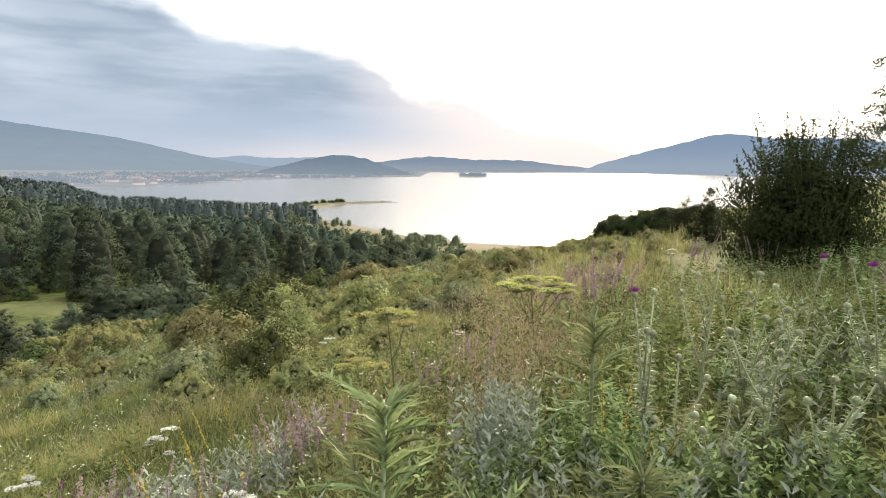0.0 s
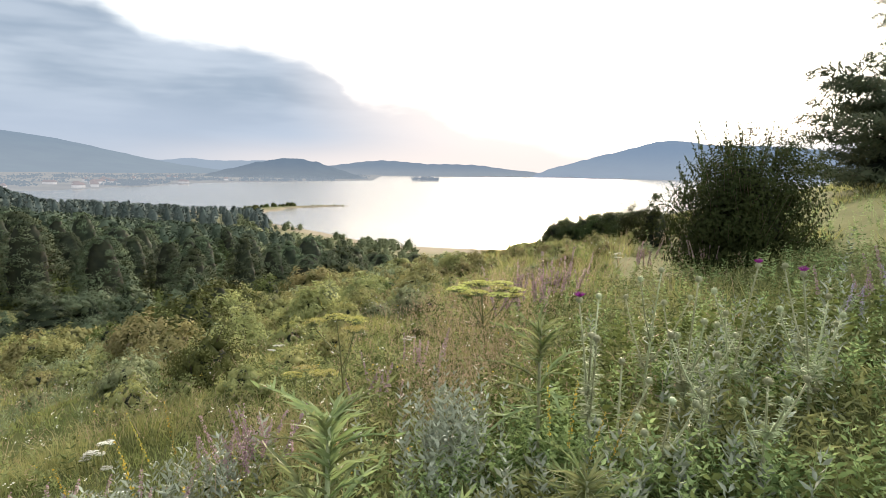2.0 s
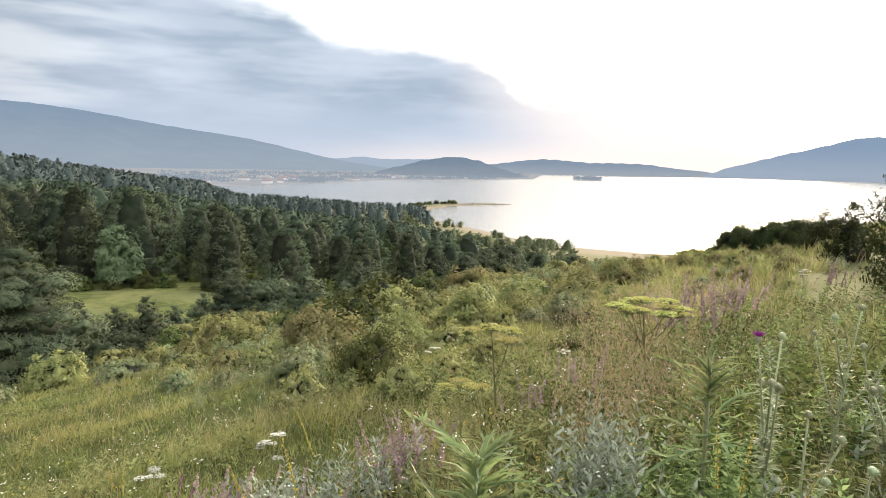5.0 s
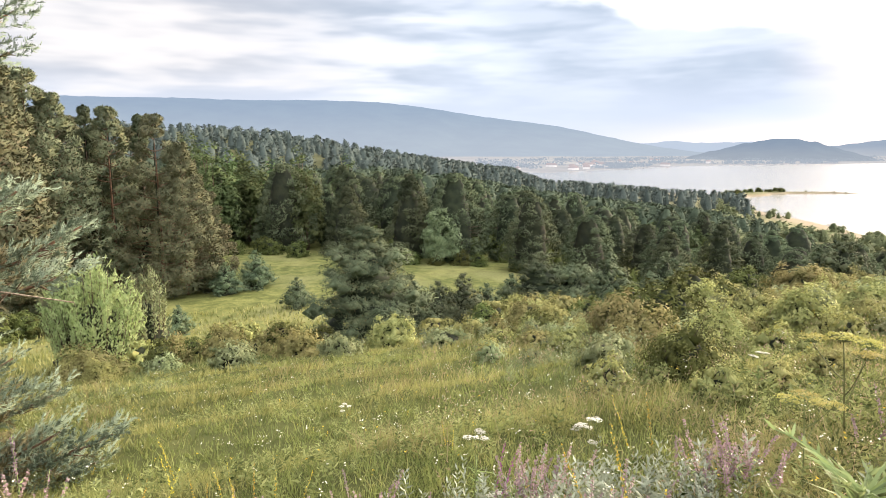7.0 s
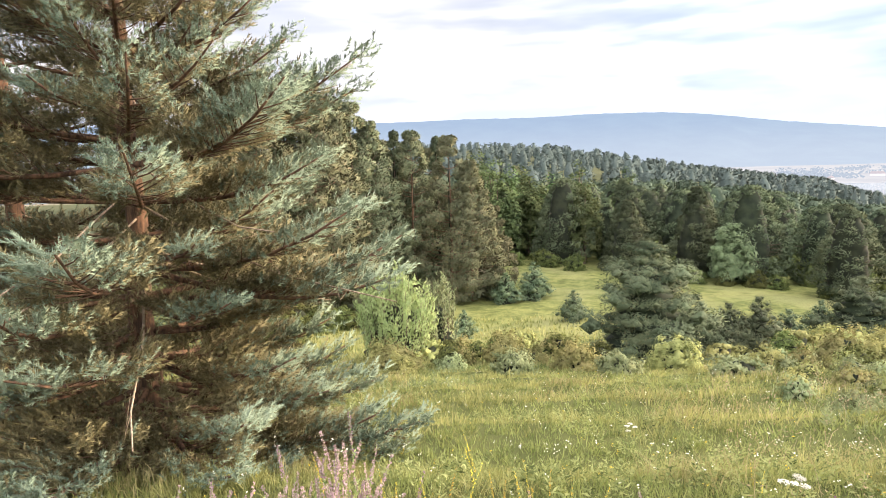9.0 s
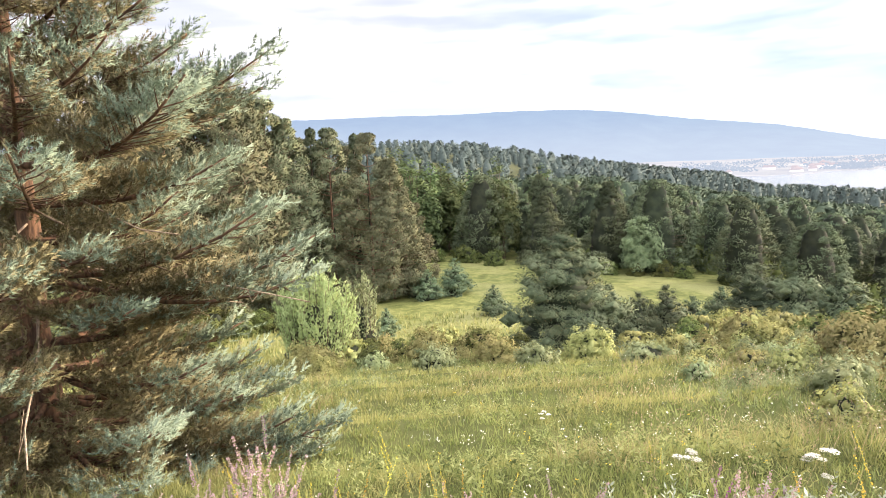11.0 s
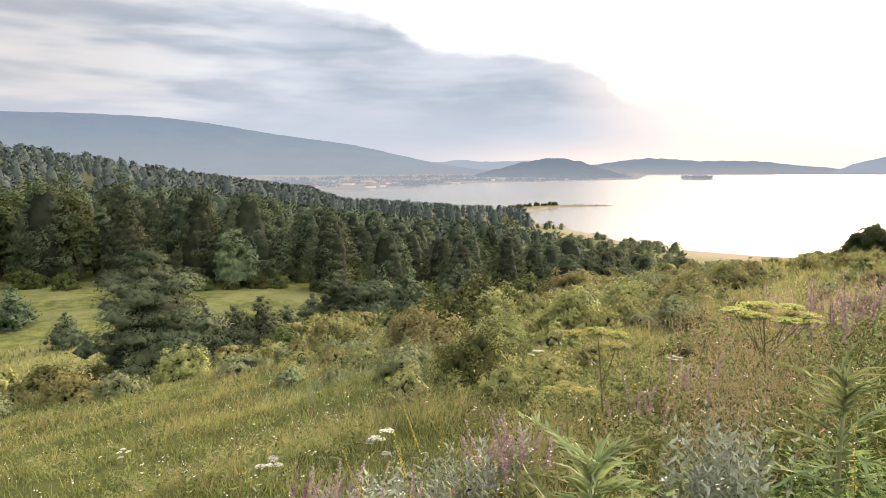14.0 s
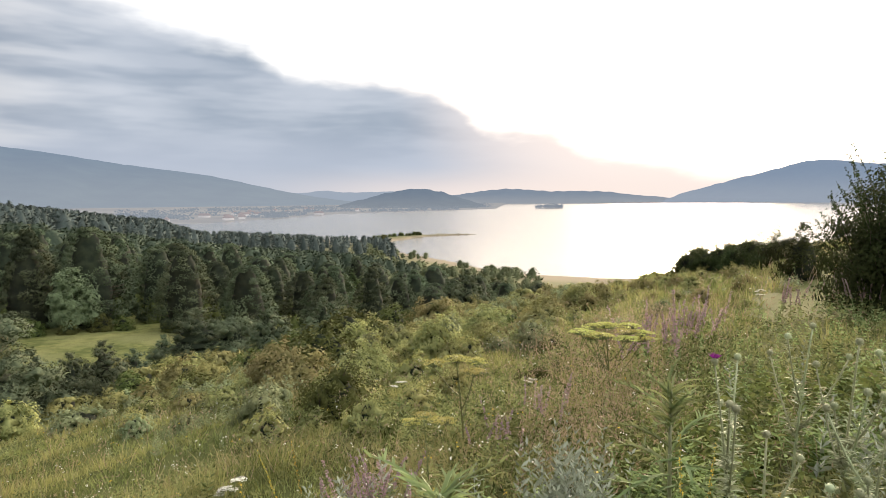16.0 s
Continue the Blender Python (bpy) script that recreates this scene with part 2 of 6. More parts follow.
def meadow_ground():
    m, t, out = material("meadow_soil")
    geo = t.nodes.new("ShaderNodeNewGeometry")
    big = node(t, "ShaderNodeTexNoise", {"Scale": 0.09, "Detail": 6.0, "Roughness": 0.6})
    mid = node(t, "ShaderNodeTexNoise", {"Scale": 0.8, "Detail": 7.0, "Roughness": 0.65})
    fine = node(t, "ShaderNodeTexNoise", {"Scale": 14.0, "Detail": 4.0})
    for n in (big, mid, fine):
        t.links.new(geo.outputs["Position"], n.inputs["Vector"])
    col = mixn(t, rangen(t, mid.outputs[0], 0.35, 0.65), (0.095, 0.115, 0.035), (0.215, 0.23, 0.08))
    col = mixn(t, rangen(t, big.outputs[0], 0.45, 0.65), col, (0.235, 0.24, 0.10))
    col = mixn(t, rangen(t, fine.outputs[0], 0.4, 0.7, 0.0, 0.5), col, (0.05, 0.055, 0.02))
    # thatch and soil under the hillside's long grass, darkened for shade between the blades
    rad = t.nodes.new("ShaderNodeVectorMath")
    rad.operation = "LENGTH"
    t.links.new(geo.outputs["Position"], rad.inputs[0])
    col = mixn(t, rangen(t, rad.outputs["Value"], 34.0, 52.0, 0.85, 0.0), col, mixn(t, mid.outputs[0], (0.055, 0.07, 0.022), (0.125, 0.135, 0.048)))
    # nearest soil painted darker still, for the shade deep among the weeds
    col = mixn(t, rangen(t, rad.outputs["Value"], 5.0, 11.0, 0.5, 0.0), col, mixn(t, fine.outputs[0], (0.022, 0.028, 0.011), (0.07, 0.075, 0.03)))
    # needle litter under the forest beyond the dip, painted darker for the trees' shade
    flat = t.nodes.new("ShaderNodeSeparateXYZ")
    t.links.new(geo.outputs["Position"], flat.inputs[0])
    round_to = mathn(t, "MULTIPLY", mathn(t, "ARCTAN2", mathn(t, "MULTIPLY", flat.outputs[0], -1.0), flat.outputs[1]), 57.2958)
    shaded_litter = mathn(t, "MULTIPLY", rangen(t, rad.outputs["Value"], 112.0, 132.0), rangen(t, round_to, 12.5, 17.0))
    col = mixn(t, mathn(t, "MULTIPLY", shaded_litter, 0.9), col, mixn(t, mid.outputs[0], (0.035, 0.042, 0.02), (0.085, 0.09, 0.05)))
    # dull grazed fields towards the lake
    fields = mathn(t, "MULTIPLY", rangen(t, rad.outputs["Value"], 120.0, 170.0), rangen(t, round_to, 12.5, 17.0, 1.0, 0.0))
    col = mixn(t, mathn(t, "MULTIPLY", fields, 0.85), col, mixn(t, mid.outputs[0], (0.085, 0.092, 0.045), (0.17, 0.165, 0.09)))
    # bare shore at the water's edge
    sep = t.nodes.new("ShaderNodeSeparateXYZ")
    t.links.new(geo.outputs["Position"], sep.inputs[0])
    col = mixn(t, rangen(t, sep.outputs[2], LAKE + 0.4, LAKE + 1.6, 1.0, 0.0), col, (0.21, 0.18, 0.13))
    b = node(t, "ShaderNodeBsdfPrincipled", {"Roughness": 0.95, "Specular IOR Level": 0.1})
    t.links.new(col, b.inputs["Base Color"])
    bp = node(t, "ShaderNodeBump", {"Strength": 0.6, "Distance": 0.08})
    t.links.new(mid.outputs[0], bp.inputs["Height"])
    t.links.new(bp.outputs[0], b.inputs["Normal"])
    t.links.new(b.outputs[0], out.inputs[0])
    return m


def lake_water():
    m, t, out = material("lake_water")
    geo = t.nodes.new("ShaderNodeNewGeometry")
    mp = node(t, "ShaderNodeMapping", {"Scale": (0.25, 0.9, 1.0)})
    t.links.new(geo.outputs["Position"], mp.inputs[0])
    ns = node(t, "ShaderNodeTexNoise", {"Scale": 1.0, "Detail": 5.0, "Roughness": 0.6})
    t.links.new(mp.outputs[0], ns.inputs["Vector"])
    b = node(t, "ShaderNodeBsdfPrincipled", {"Base Color": (0.15, 0.155, 0.15, 1), "Roughness": 0.16, "IOR": 1.33, "Specular IOR Level": 0.5})
    bp = node(t, "ShaderNodeBump", {"Strength": 0.3, "Distance": 0.3})
    t.links.new(ns.outputs[0], bp.inputs["Height"])
    t.links.new(bp.outputs[0], b.inputs["Normal"])
    t.links.new(b.outputs[0], out.inputs[0])
    return m


def plain(name, col, rough=0.7, var=0.25, scale=30.0):
    m, t, out = material(name)
    geo = t.nodes.new("ShaderNodeNewGeometry")
    ns = node(t, "ShaderNodeTexNoise", {"Scale": scale, "Detail": 5.0})
    t.links.new(geo.outputs["Position"], ns.inputs["Vector"])
    b = node(t, "ShaderNodeBsdfPrincipled", {"Roughness": rough, "Specular IOR Level": 0.25})
    t.links.new(mixn(t, ns.outputs[0], tuple(c * (1 - var) for c in col), tuple(min(1, c * (1 + var)) for c in col)), b.inputs["Base Color"])
    t.links.new(b.outputs[0], out.inputs[0])
    return m


LAKE = EYE - 34.0
M_GROUND = meadow_ground()
M_WATER = lake_water()
M_GRASS = leafy("meadow_grass_blades", (0.105, 0.14, 0.04), (0.41, 0.425, 0.15), (0.55, 0.49, 0.25), 0.45, 1.1, 0.55, 0.26)
M_SHORT = leafy("short_green_grass", (0.085, 0.12, 0.034), (0.34, 0.38, 0.125), None, 0.4, 0.5)
M_STRAW = leafy("straw_grass_blades", (0.20, 0.22, 0.07), (0.44, 0.42, 0.19), None, 0.45, 0.8)
M_HAY = leafy("seeding_grass", (0.34, 0.28, 0.15), (0.62, 0.53, 0.34), (0.54, 0.43, 0.30), 0.45, 0.8)
M_WEED = leafy("green_weed_leaves", (0.02, 0.04, 0.010), (0.40, 0.49, 0.19), (0.40, 0.42, 0.21), 0.38, 0.5, 0.75, 0.4, 0.65, 0.08)
M_NETTLE = leafy("nettle_leaves", (0.03, 0.06, 0.016), (0.24, 0.34, 0.10), None, 0.35, 0.4, 0.8, 0.5, 0.6, 0.06)
M_SILVER = leafy("silvery_mint_leaves", (0.15, 0.19, 0.135), (0.50, 0.57, 0.45), None, 0.1, 0.4)
M_SPINY = leafy("spiny_leaves", (0.13, 0.18, 0.065), (0.33, 0.39, 0.17), None, 0.45, 0.2)
M_STALK = leafy("thistle_stalk", (0.23, 0.27, 0.14), (0.46, 0.50, 0.32), None, 0.12, 0.2)
M_SHRUB = leafy("shrub_leaves", (0.15, 0.165, 0.058), (0.39, 0.385, 0.15), (0.48, 0.405, 0.16), 0.3, 0.7, 0.8, 0.2, 0.2, 0.08)
M_SHRUBG = leafy("grey_green_shrub_leaves", (0.12, 0.155, 0.07), (0.31, 0.35, 0.185), None, 0.25, 0.6, 0.8, 0.5, 0.25, 0.08)
M_DARKSHRUB = leafy("dark_shrub_leaves", (0.045, 0.062, 0.018), (0.135, 0.16, 0.048), None, 0.2, 0.6, 0.8, 0.5, 0.3, 0.08)
# near-black colour of the cores inside crowns: painted shade behind the leaves
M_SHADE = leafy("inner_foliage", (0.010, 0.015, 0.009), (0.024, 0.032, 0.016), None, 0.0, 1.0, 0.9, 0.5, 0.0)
M_DARKLEAF = leafy("dark_bush_leaves", (0.022, 0.036, 0.012), (0.06, 0.075, 0.024), None, 0.3, 0.5, 0.8, 0.5, 0.55, 0.06)
M_PINE = leafy("pine_needles", (0.045, 0.068, 0.04), (0.15, 0.195, 0.11), (0.13, 0.11, 0.06), 0.1, 1.2, 0.8, 0.3, 0.3, 0.1)
M_GROVE = leafy("grove_needles", (0.07, 0.086, 0.05), (0.17, 0.19, 0.11), (0.15, 0.11, 0.06), 0.1, 1.6, 0.85, 0.35, 0.25, 0.08)
M_PINEN = leafy("blue_green_pine_needles", (0.13, 0.18, 0.13), (0.255, 0.325, 0.245), (0.22, 0.215, 0.135), 0.2, 0.8, 0.85, 0.25, 0.25, 0.05)
M_FOREST = leafy("forest_needles", (0.05, 0.072, 0.044), (0.118, 0.148, 0.082), None, 0.06, 2.6, 0.9, 0.5, 0.25, 0.05, 0.7)
# the farther woods' needle colours have bluish distance haze mixed in
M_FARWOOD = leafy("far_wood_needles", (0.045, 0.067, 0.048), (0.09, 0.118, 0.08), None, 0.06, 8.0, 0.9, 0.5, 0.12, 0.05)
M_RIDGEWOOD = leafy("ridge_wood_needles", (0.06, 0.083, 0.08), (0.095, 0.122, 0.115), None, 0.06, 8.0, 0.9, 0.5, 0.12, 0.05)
M_SCRUB = leafy("shore_scrub_leaves", (0.07, 0.095, 0.05), (0.18, 0.21, 0.11), None, 0.15, 6.0, 0.9, 0.5, 0.2, 0.05)
M_OLDNEEDLE = leafy("old_brown_needles", (0.085, 0.075, 0.036), (0.22, 0.19, 0.095), None, 0.2, 0.8)
M_WILLOW = leafy("willow_leaves", (0.095, 0.135, 0.065), (0.20, 0.245, 0.125), None, 0.3, 0.8)
M_ALDER = leafy("alder_leaves", (0.17, 0.225, 0.08), (0.37, 0.43, 0.19), None, 0.55, 0.8)
M_BROAD = leafy("birch_leaves", (0.045, 0.075, 0.03), (0.125, 0.165, 0.065), None, 0.25, 1.5, 0.8, 0.5, 0.3, 0.1)
M_BARK = barky("grey_bark", (0.05, 0.04, 0.03), (0.16, 0.12, 0.09))
M_REDBARK = barky("reddish_pine_bark", (0.05, 0.032, 0.024), (0.17, 0.10, 0.065))
M_TWIG = barky("dry_twigs", (0.16, 0.12, 0.09), (0.36, 0.29, 0.22), 30.0)
M_PURPLE = leafy("purple_sage_petals", (0.29, 0.185, 0.225), (0.47, 0.345, 0.385), None, 0.35, 0.15)
M_BLUE = leafy("bluish_petals", (0.22, 0.20, 0.36), (0.42, 0.40, 0.56), None, 0.3, 0.15)
M_MAGENTA = plain("thistle_magenta", (0.36, 0.05, 0.34), 0.8, 0.4, 200)
M_YELLOW = leafy("yellow_petals", (0.45, 0.30, 0.02), (0.75, 0.55, 0.05), None, 0.35, 0.1)
M_LIME = leafy("yellow_green_umbels", (0.36, 0.38, 0.09), (0.60, 0.59, 0.19), None, 0.35, 0.1)
M_FENNEL = leafy("fennel_stems", (0.10, 0.13, 0.045), (0.20, 0.235, 0.09), None, 0.15, 0.2)
M_WHITE = leafy("white_petals", (0.62, 0.62, 0.56), (0.82, 0.82, 0.78), None, 0.3, 0.1)
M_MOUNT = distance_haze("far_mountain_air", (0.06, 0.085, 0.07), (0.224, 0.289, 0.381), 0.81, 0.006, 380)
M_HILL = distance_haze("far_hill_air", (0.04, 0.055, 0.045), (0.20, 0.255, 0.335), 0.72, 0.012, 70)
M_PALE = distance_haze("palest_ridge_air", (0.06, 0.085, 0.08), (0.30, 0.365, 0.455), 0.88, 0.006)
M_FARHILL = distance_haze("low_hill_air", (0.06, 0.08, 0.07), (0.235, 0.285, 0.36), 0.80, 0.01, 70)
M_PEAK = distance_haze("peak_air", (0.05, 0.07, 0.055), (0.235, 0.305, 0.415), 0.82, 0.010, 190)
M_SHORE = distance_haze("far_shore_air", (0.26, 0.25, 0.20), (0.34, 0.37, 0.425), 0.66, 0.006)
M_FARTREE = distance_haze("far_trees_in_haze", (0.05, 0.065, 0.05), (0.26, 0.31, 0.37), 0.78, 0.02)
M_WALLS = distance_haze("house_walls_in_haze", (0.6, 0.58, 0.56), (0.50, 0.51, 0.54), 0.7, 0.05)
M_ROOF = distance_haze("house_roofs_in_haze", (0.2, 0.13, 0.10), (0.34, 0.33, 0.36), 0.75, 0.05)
M_STONE = plain("pale_stone", (0.45, 0.45, 0.43), 0.85, 0.2, 12)


# ---- mesh helpers ----
rng = np.random.default_rng(7)


class Geo:
    """Vertices and triangles gathered for one mesh; foliage may bring rounded shading normals."""

    def __init__(self):
        self.v, self.t, self.n, self.s = [], [], 0, []

    def add(self, v, t, soft=None):
        v = np.asarray(v, float).reshape(-1, 3)
        self.v.append(v)
        self.t.append(np.asarray(t, int).reshape(-1, 3) + self.n)
        self.n += len(v)
        self.s.append(soft)
        return self

    def join(self, other, m, turn=0.0, size=(1, 1, 1)):
        """Another Geo's pieces, scaled, turned and moved."""
        c, d = math.cos(turn), math.sin(turn)
        rot = np.array([[c, d, 0], [-d, c, 0], [0, 0, 1]])
        v, t = np.concatenate(other.v), np.concatenate(other.t)
        soft = np.concatenate(other.s) if all(q is not None for q in other.s) else None
        return self.add((v * size) @ rot + m, t, None if soft is None else soft @ rot)

    def mesh(self, name, mat, smooth=False):
        v, t = np.concatenate(self.v), np.concatenate(self.t)
        me = bpy.data.meshes.new(name)
        me.vertices.add(len(v))
        me.vertices.foreach_set("co", v.ravel())
        me.loops.add(t.size)
        me.loops.foreach_set("vertex_index", t.ravel().astype(np.int32))
        me.polygons.add(len(t))
        me.polygons.foreach_set("loop_start", np.arange(0, t.size, 3, dtype=np.int32))
        rounded = any(q is not None for q in self.s)
        if smooth or rounded:
            me.polygons.foreach_set("use_smooth", np.ones(len(t), bool))
        me.update(calc_edges=True)
        if rounded:
            own = np.zeros((len(v), 3))
            face = np.cross(v[t[:, 1]] - v[t[:, 0]], v[t[:, 2]] - v[t[:, 0]])
            for k in range(3):
                np.add.at(own, t[:, k], face)
            own, at = unit(own), 0
            for q, w in zip(self.s, self.v):
                if q is not None:
                    own[at:at + len(w)] = q
                at += len(w)
            me.normals_split_custom_set_from_vertices(own.tolist())
        me.materials.append(mat)
        return me


def part(name, geo, mat, parent=None, label="", smooth=False):
    ob = new(name, geo.mesh(name, mat, smooth))
    if parent:
        ob.parent = parent
    if label:
        ob["label"] = label
    return ob


def thing(name, label, category, group="", kind=""):
    return tagged(new(name), label, category, group, kind)


def unit(v):
    return v / np.maximum(np.linalg.norm(v, axis=-1, keepdims=True), 1e-9)


def rand_dirs(n):
    return unit(rng.normal(size=(n, 3)))


def blades(geo, base, way, length, width, droop=0.25):
    """Tapering blades: three triangles each."""
    base, way = np.asarray(base, float), unit(np.asarray(way, float))
    n = len(base)
    length, width = np.broadcast_to(length, n)[:, None], np.broadcast_to(width, n)[:, None]
    side = unit(np.cross(way, rand_dirs(n)))
    hor = way * (1, 1, 0)
    mid = base + way * length * 0.55
    tip = base + way * length + (unit(hor + 1e-6) * 0.6 - (0, 0, 0.5)) * length * droop
    v = np.stack([base - side * width / 2, base + side * width / 2, mid - side * width * 0.4, mid + side * width * 0.4, tip], 1)
    k = np.arange(n)[:, None, None] * 5
    geo.add(v, (np.array([[0, 1, 3], [0, 3, 2], [2, 3, 4]])[None] + k))


def leaves(geo, base, way, length, width, fold=0.15, face=None, soft=None):
    """Leaf blades: a folded diamond of two triangles; face: the way their upper side looks."""
    base, way = np.asarray(base, float), unit(np.asarray(way, float))
    n = len(base)
    length, width = np.broadcast_to(length, n)[:, None], np.broadcast_to(width, n)[:, None]
    side = unit(np.cross(way, rand_dirs(n) if face is None else face + rand_dirs(n) * 0.35))
    nor = np.cross(side, way)
    if soft is not None:
        flip = np.where(np.sum(nor * soft, 1, keepdims=True) < 0, 1.0, -1.0)
        side, nor, soft = side * flip, nor * flip, np.repeat(unit(soft), 4, 0)
    mid = base + way * length * 0.45 + nor * length * fold
    v = np.stack([base, mid + side * width / 2, base + way * length, mid - side * width / 2], 1)
    k = np.arange(n)[:, None, None] * 4
    geo.add(v, (np.array([[0, 1, 2], [0, 2, 3]])[None] + k), soft)


def needles(geo, base, way, length, width, flat=0.0, face=None, rough=0.35, soft=None):
    """Single thin triangles; flat: how far they lie in level sprays; face: the way their upper side looks; soft: rounded shading."""
    base, way = np.asarray(base, float), unit(np.asarray(way, float))
    n = len(base)
    length, width = np.broadcast_to(length, n)[:, None], np.broadcast_to(width, n)[:, None]
    side = unit(np.cross(way, rand_dirs(n) * (1 - flat) + (0, 0, flat) if face is None else face + rand_dirs(n) * rough))
    if soft is not None:
        side = side * np.where(np.sum(np.cross(side, way) * soft, 1, keepdims=True) < 0, -1.0, 1.0)
        soft = np.repeat(unit(soft), 3, 0)
    v = np.stack([base - side * width / 2, base + side * width / 2, base + way * length], 1)
    geo.add(v, np.arange(3 * n).reshape(n, 3), soft)


def tube(geo, pts, radii, sides=6):
    """A tapering tube along a line of points."""
    pts = np.asarray(pts, float)
    m = len(pts)
    radii = np.broadcast_to(radii, m)
    d = unit(np.gradient(pts, axis=0))
    ref = np.array([0.3, 0.95, 0.1]) if abs(d[0][2]) > 0.8 else np.array([0, 0, 1.0])
    a = unit(np.cross(d, ref))
    b = np.cross(d, a)
    ang = np.linspace(0, 2 * math.pi, sides, endpoint=False)
    ring = a[:, None] * np.cos(ang)[None, :, None] + b[:, None] * np.sin(ang)[None, :, None]
    v = (pts[:, None] + ring * radii[:, None, None]).reshape(-1, 3)
    f = []
    for i in range(m - 1):
        for j in range(sides):
            p, q = i * sides + j, i * sides + (j + 1) % sides
            f += [(p, q, q + sides), (p, q + sides, p + sides)]
    v = np.concatenate([v, pts[-1:]])
    f += [((m - 1) * sides + j, (m - 1) * sides + (j + 1) % sides, m * sides) for j in range(sides)]
    geo.add(v, f)


def lumps_of(geo, centres, radii, around=7, rings=4, rough=0.16, lift=0.3):
    """Dense uneven cushions of foliage, rounded in shading."""
    n = len(centres)
    a = np.linspace(0, 2 * math.pi, around, endpoint=False)
    b = np.linspace(-0.42 * math.pi, 0.42 * math.pi, rings)
    d = np.stack([np.outer(np.cos(b), np.cos(a)), np.outer(np.cos(b), np.sin(a)), np.repeat(np.sin(b)[:, None], around, 1)], -1).reshape(-1, 3)
    d = np.concatenate([d, [(0, 0, -1), (0, 0, 1)]])
    m = len(d)
    grow = 1 + rough * rng.normal(size=(n, m, 1)).clip(-1.6, 1.6)
    v = np.asarray(centres)[:, None] + d[None] * grow * np.asarray(radii)[:, None]
    f = []
    for i in range(rings - 1):
        for j in range(around):
            p, q = i * around + j, i * around + (j + 1) % around
            f += [(p, q, q + around), (p, q + around, p + around)]
    k, last = rings * around, (rings - 1) * around
    f += [((j + 1) % around, j, k) for j in range(around)] + [(last + j, last + (j + 1) % around, k + 1) for j in range(around)]
    soft = unit(d[None] + (0, 0, lift) + 0.35 * rng.normal(size=(n, m, 3)))
    geo.add(v, np.array(f)[None] + np.arange(n)[:, None, None] * m, soft.reshape(-1, 3))


# ---- the lie of the land ----
NEAR_SHORE = [(-60, 300), (-7, 272), (-1, 281), (3.3, 303), (7.3, 353), (11.3, 408), (12.3, 470), (14, 520), (18, 545), (23, 600), (27, 660), (29, 760), (30.5, 1000), (35, 1100), (180, 1150)]
FAR_SHORE = [(-180, 2600), (-40, 3000), (-22, 3400), (1.2, 3400), (2.0, 2000), (9, 1720), (16.5, 1480), (23, 1160), (28, 1000), (33, 1060), (180, 1160)]


def wave(x, y, s, seed):
    """Cheap smooth noise, about -1 to 1."""
    a = 0.0
    for i in range(4):
        p = seed * 1.7 + i * 2.1
        c, d = math.cos(p), math.sin(p)
        a = a + np.sin((x * c + y * d) / s * (1 + 0.37 * i) + p * 3 + 1.3 * np.sin((x * d - y * c) / s * 0.7 + p))
    return a / 4


def ground(x, y):
    x, y = np.asarray(x, float), np.asarray(y, float)
    r = np.hypot(x, y)
    az = np.degrees(np.arctan2(-x, y))
    hill = 0.235 * x - 0.13 * y
    hill = hill - 1.2 * np.log1p(np.exp(np.clip((y - 48) / 10, -30, 30)))
    hill = np.where(x > 30, hill - 0.12 * np.maximum(x - 30, 0), hill)
    shore = np.interp(az, *np.array(NEAR_SHORE).T)
    q = r / shore
    low = np.where(q < 1, LAKE + 20.5 * np.maximum(1 - q, 0) ** 1.3, LAKE - 0.06 * np.minimum(r - shore, 120))
    ridge = np.minimum(9.0 - 0.1 * (y - 370), 18) - 0.14 * np.abs(x + 470)
    ridge = np.where((y > 0) & (x < 0), ridge, -60)
    h = (hill + low + np.sqrt((hill - low) ** 2 + 6)) / 2
    h = (h + ridge + np.sqrt((h - ridge) ** 2 + 8)) / 2
    h = np.where(r > shore + 150, np.minimum(h, LAKE - 3), h)
    h = h + np.clip(r / 60, 0, 1) * 0.5 * wave(x, y, 14, 2) * np.clip((h - LAKE) / 6, 0, 1)
    # little terraces trodden along the slope, hummocks
    step = np.clip((r - 3) / 2, 0, 1) * np.clip((40 - r) / 15, 0, 1) * np.clip((az - 2) / 10, 0, 1)
    h = h + step * 0.17 * np.sin(hill * 6.5 + 1.2 * wave(x, y, 3.5, 5)) + (0.06 * wave(x, y, 0.7, 9) + 0.03 * wave(x, y, 0.28, 19)) * np.clip(r / 3, 0, 1) * np.clip((60 - r) / 30, 0, 1)
    return h


TREELINE = [(-5, -6.4), (4, -5.6), (9, -4.4), (12, -3.3), (18, -3.1), (23, -2.7), (28, -2.45), (29.5, -2.0), (31, -1.35), (35, -0.9), (40, -0.1), (44, 0.75), (48, 1.7), (50, 1.95), (55, 2.25), (60, 2.45), (90, 3.0)]


NEAR_TREELINE = [(-5, -7.9), (0, -7.3), (4, -6.7), (9, -5.7), (12, -5.0), (18, -4.4), (23, -3.9), (28, -3.3), (31, -2.8), (35, -2.2), (40, -1.4), (44, -0.6), (48, 0.2), (52, 0.8), (56, 1.1), (60, 1.3), (90, 2.0)]


def room_under_treeline(x, y, line=None):
    """How tall a tree may grow at a place before it tops the wood's even canopy."""
    r, az = np.hypot(x, y), np.degrees(np.arctan2(-np.asarray(x), y))
    return EYE + r * np.tan(np.radians(np.interp(az, *np.array(line or TREELINE).T))) - ground(x, y)


def on_ground(az, r):
    x, y = heading(az, r)
    return np.array([x, y, float(ground(x, y))])


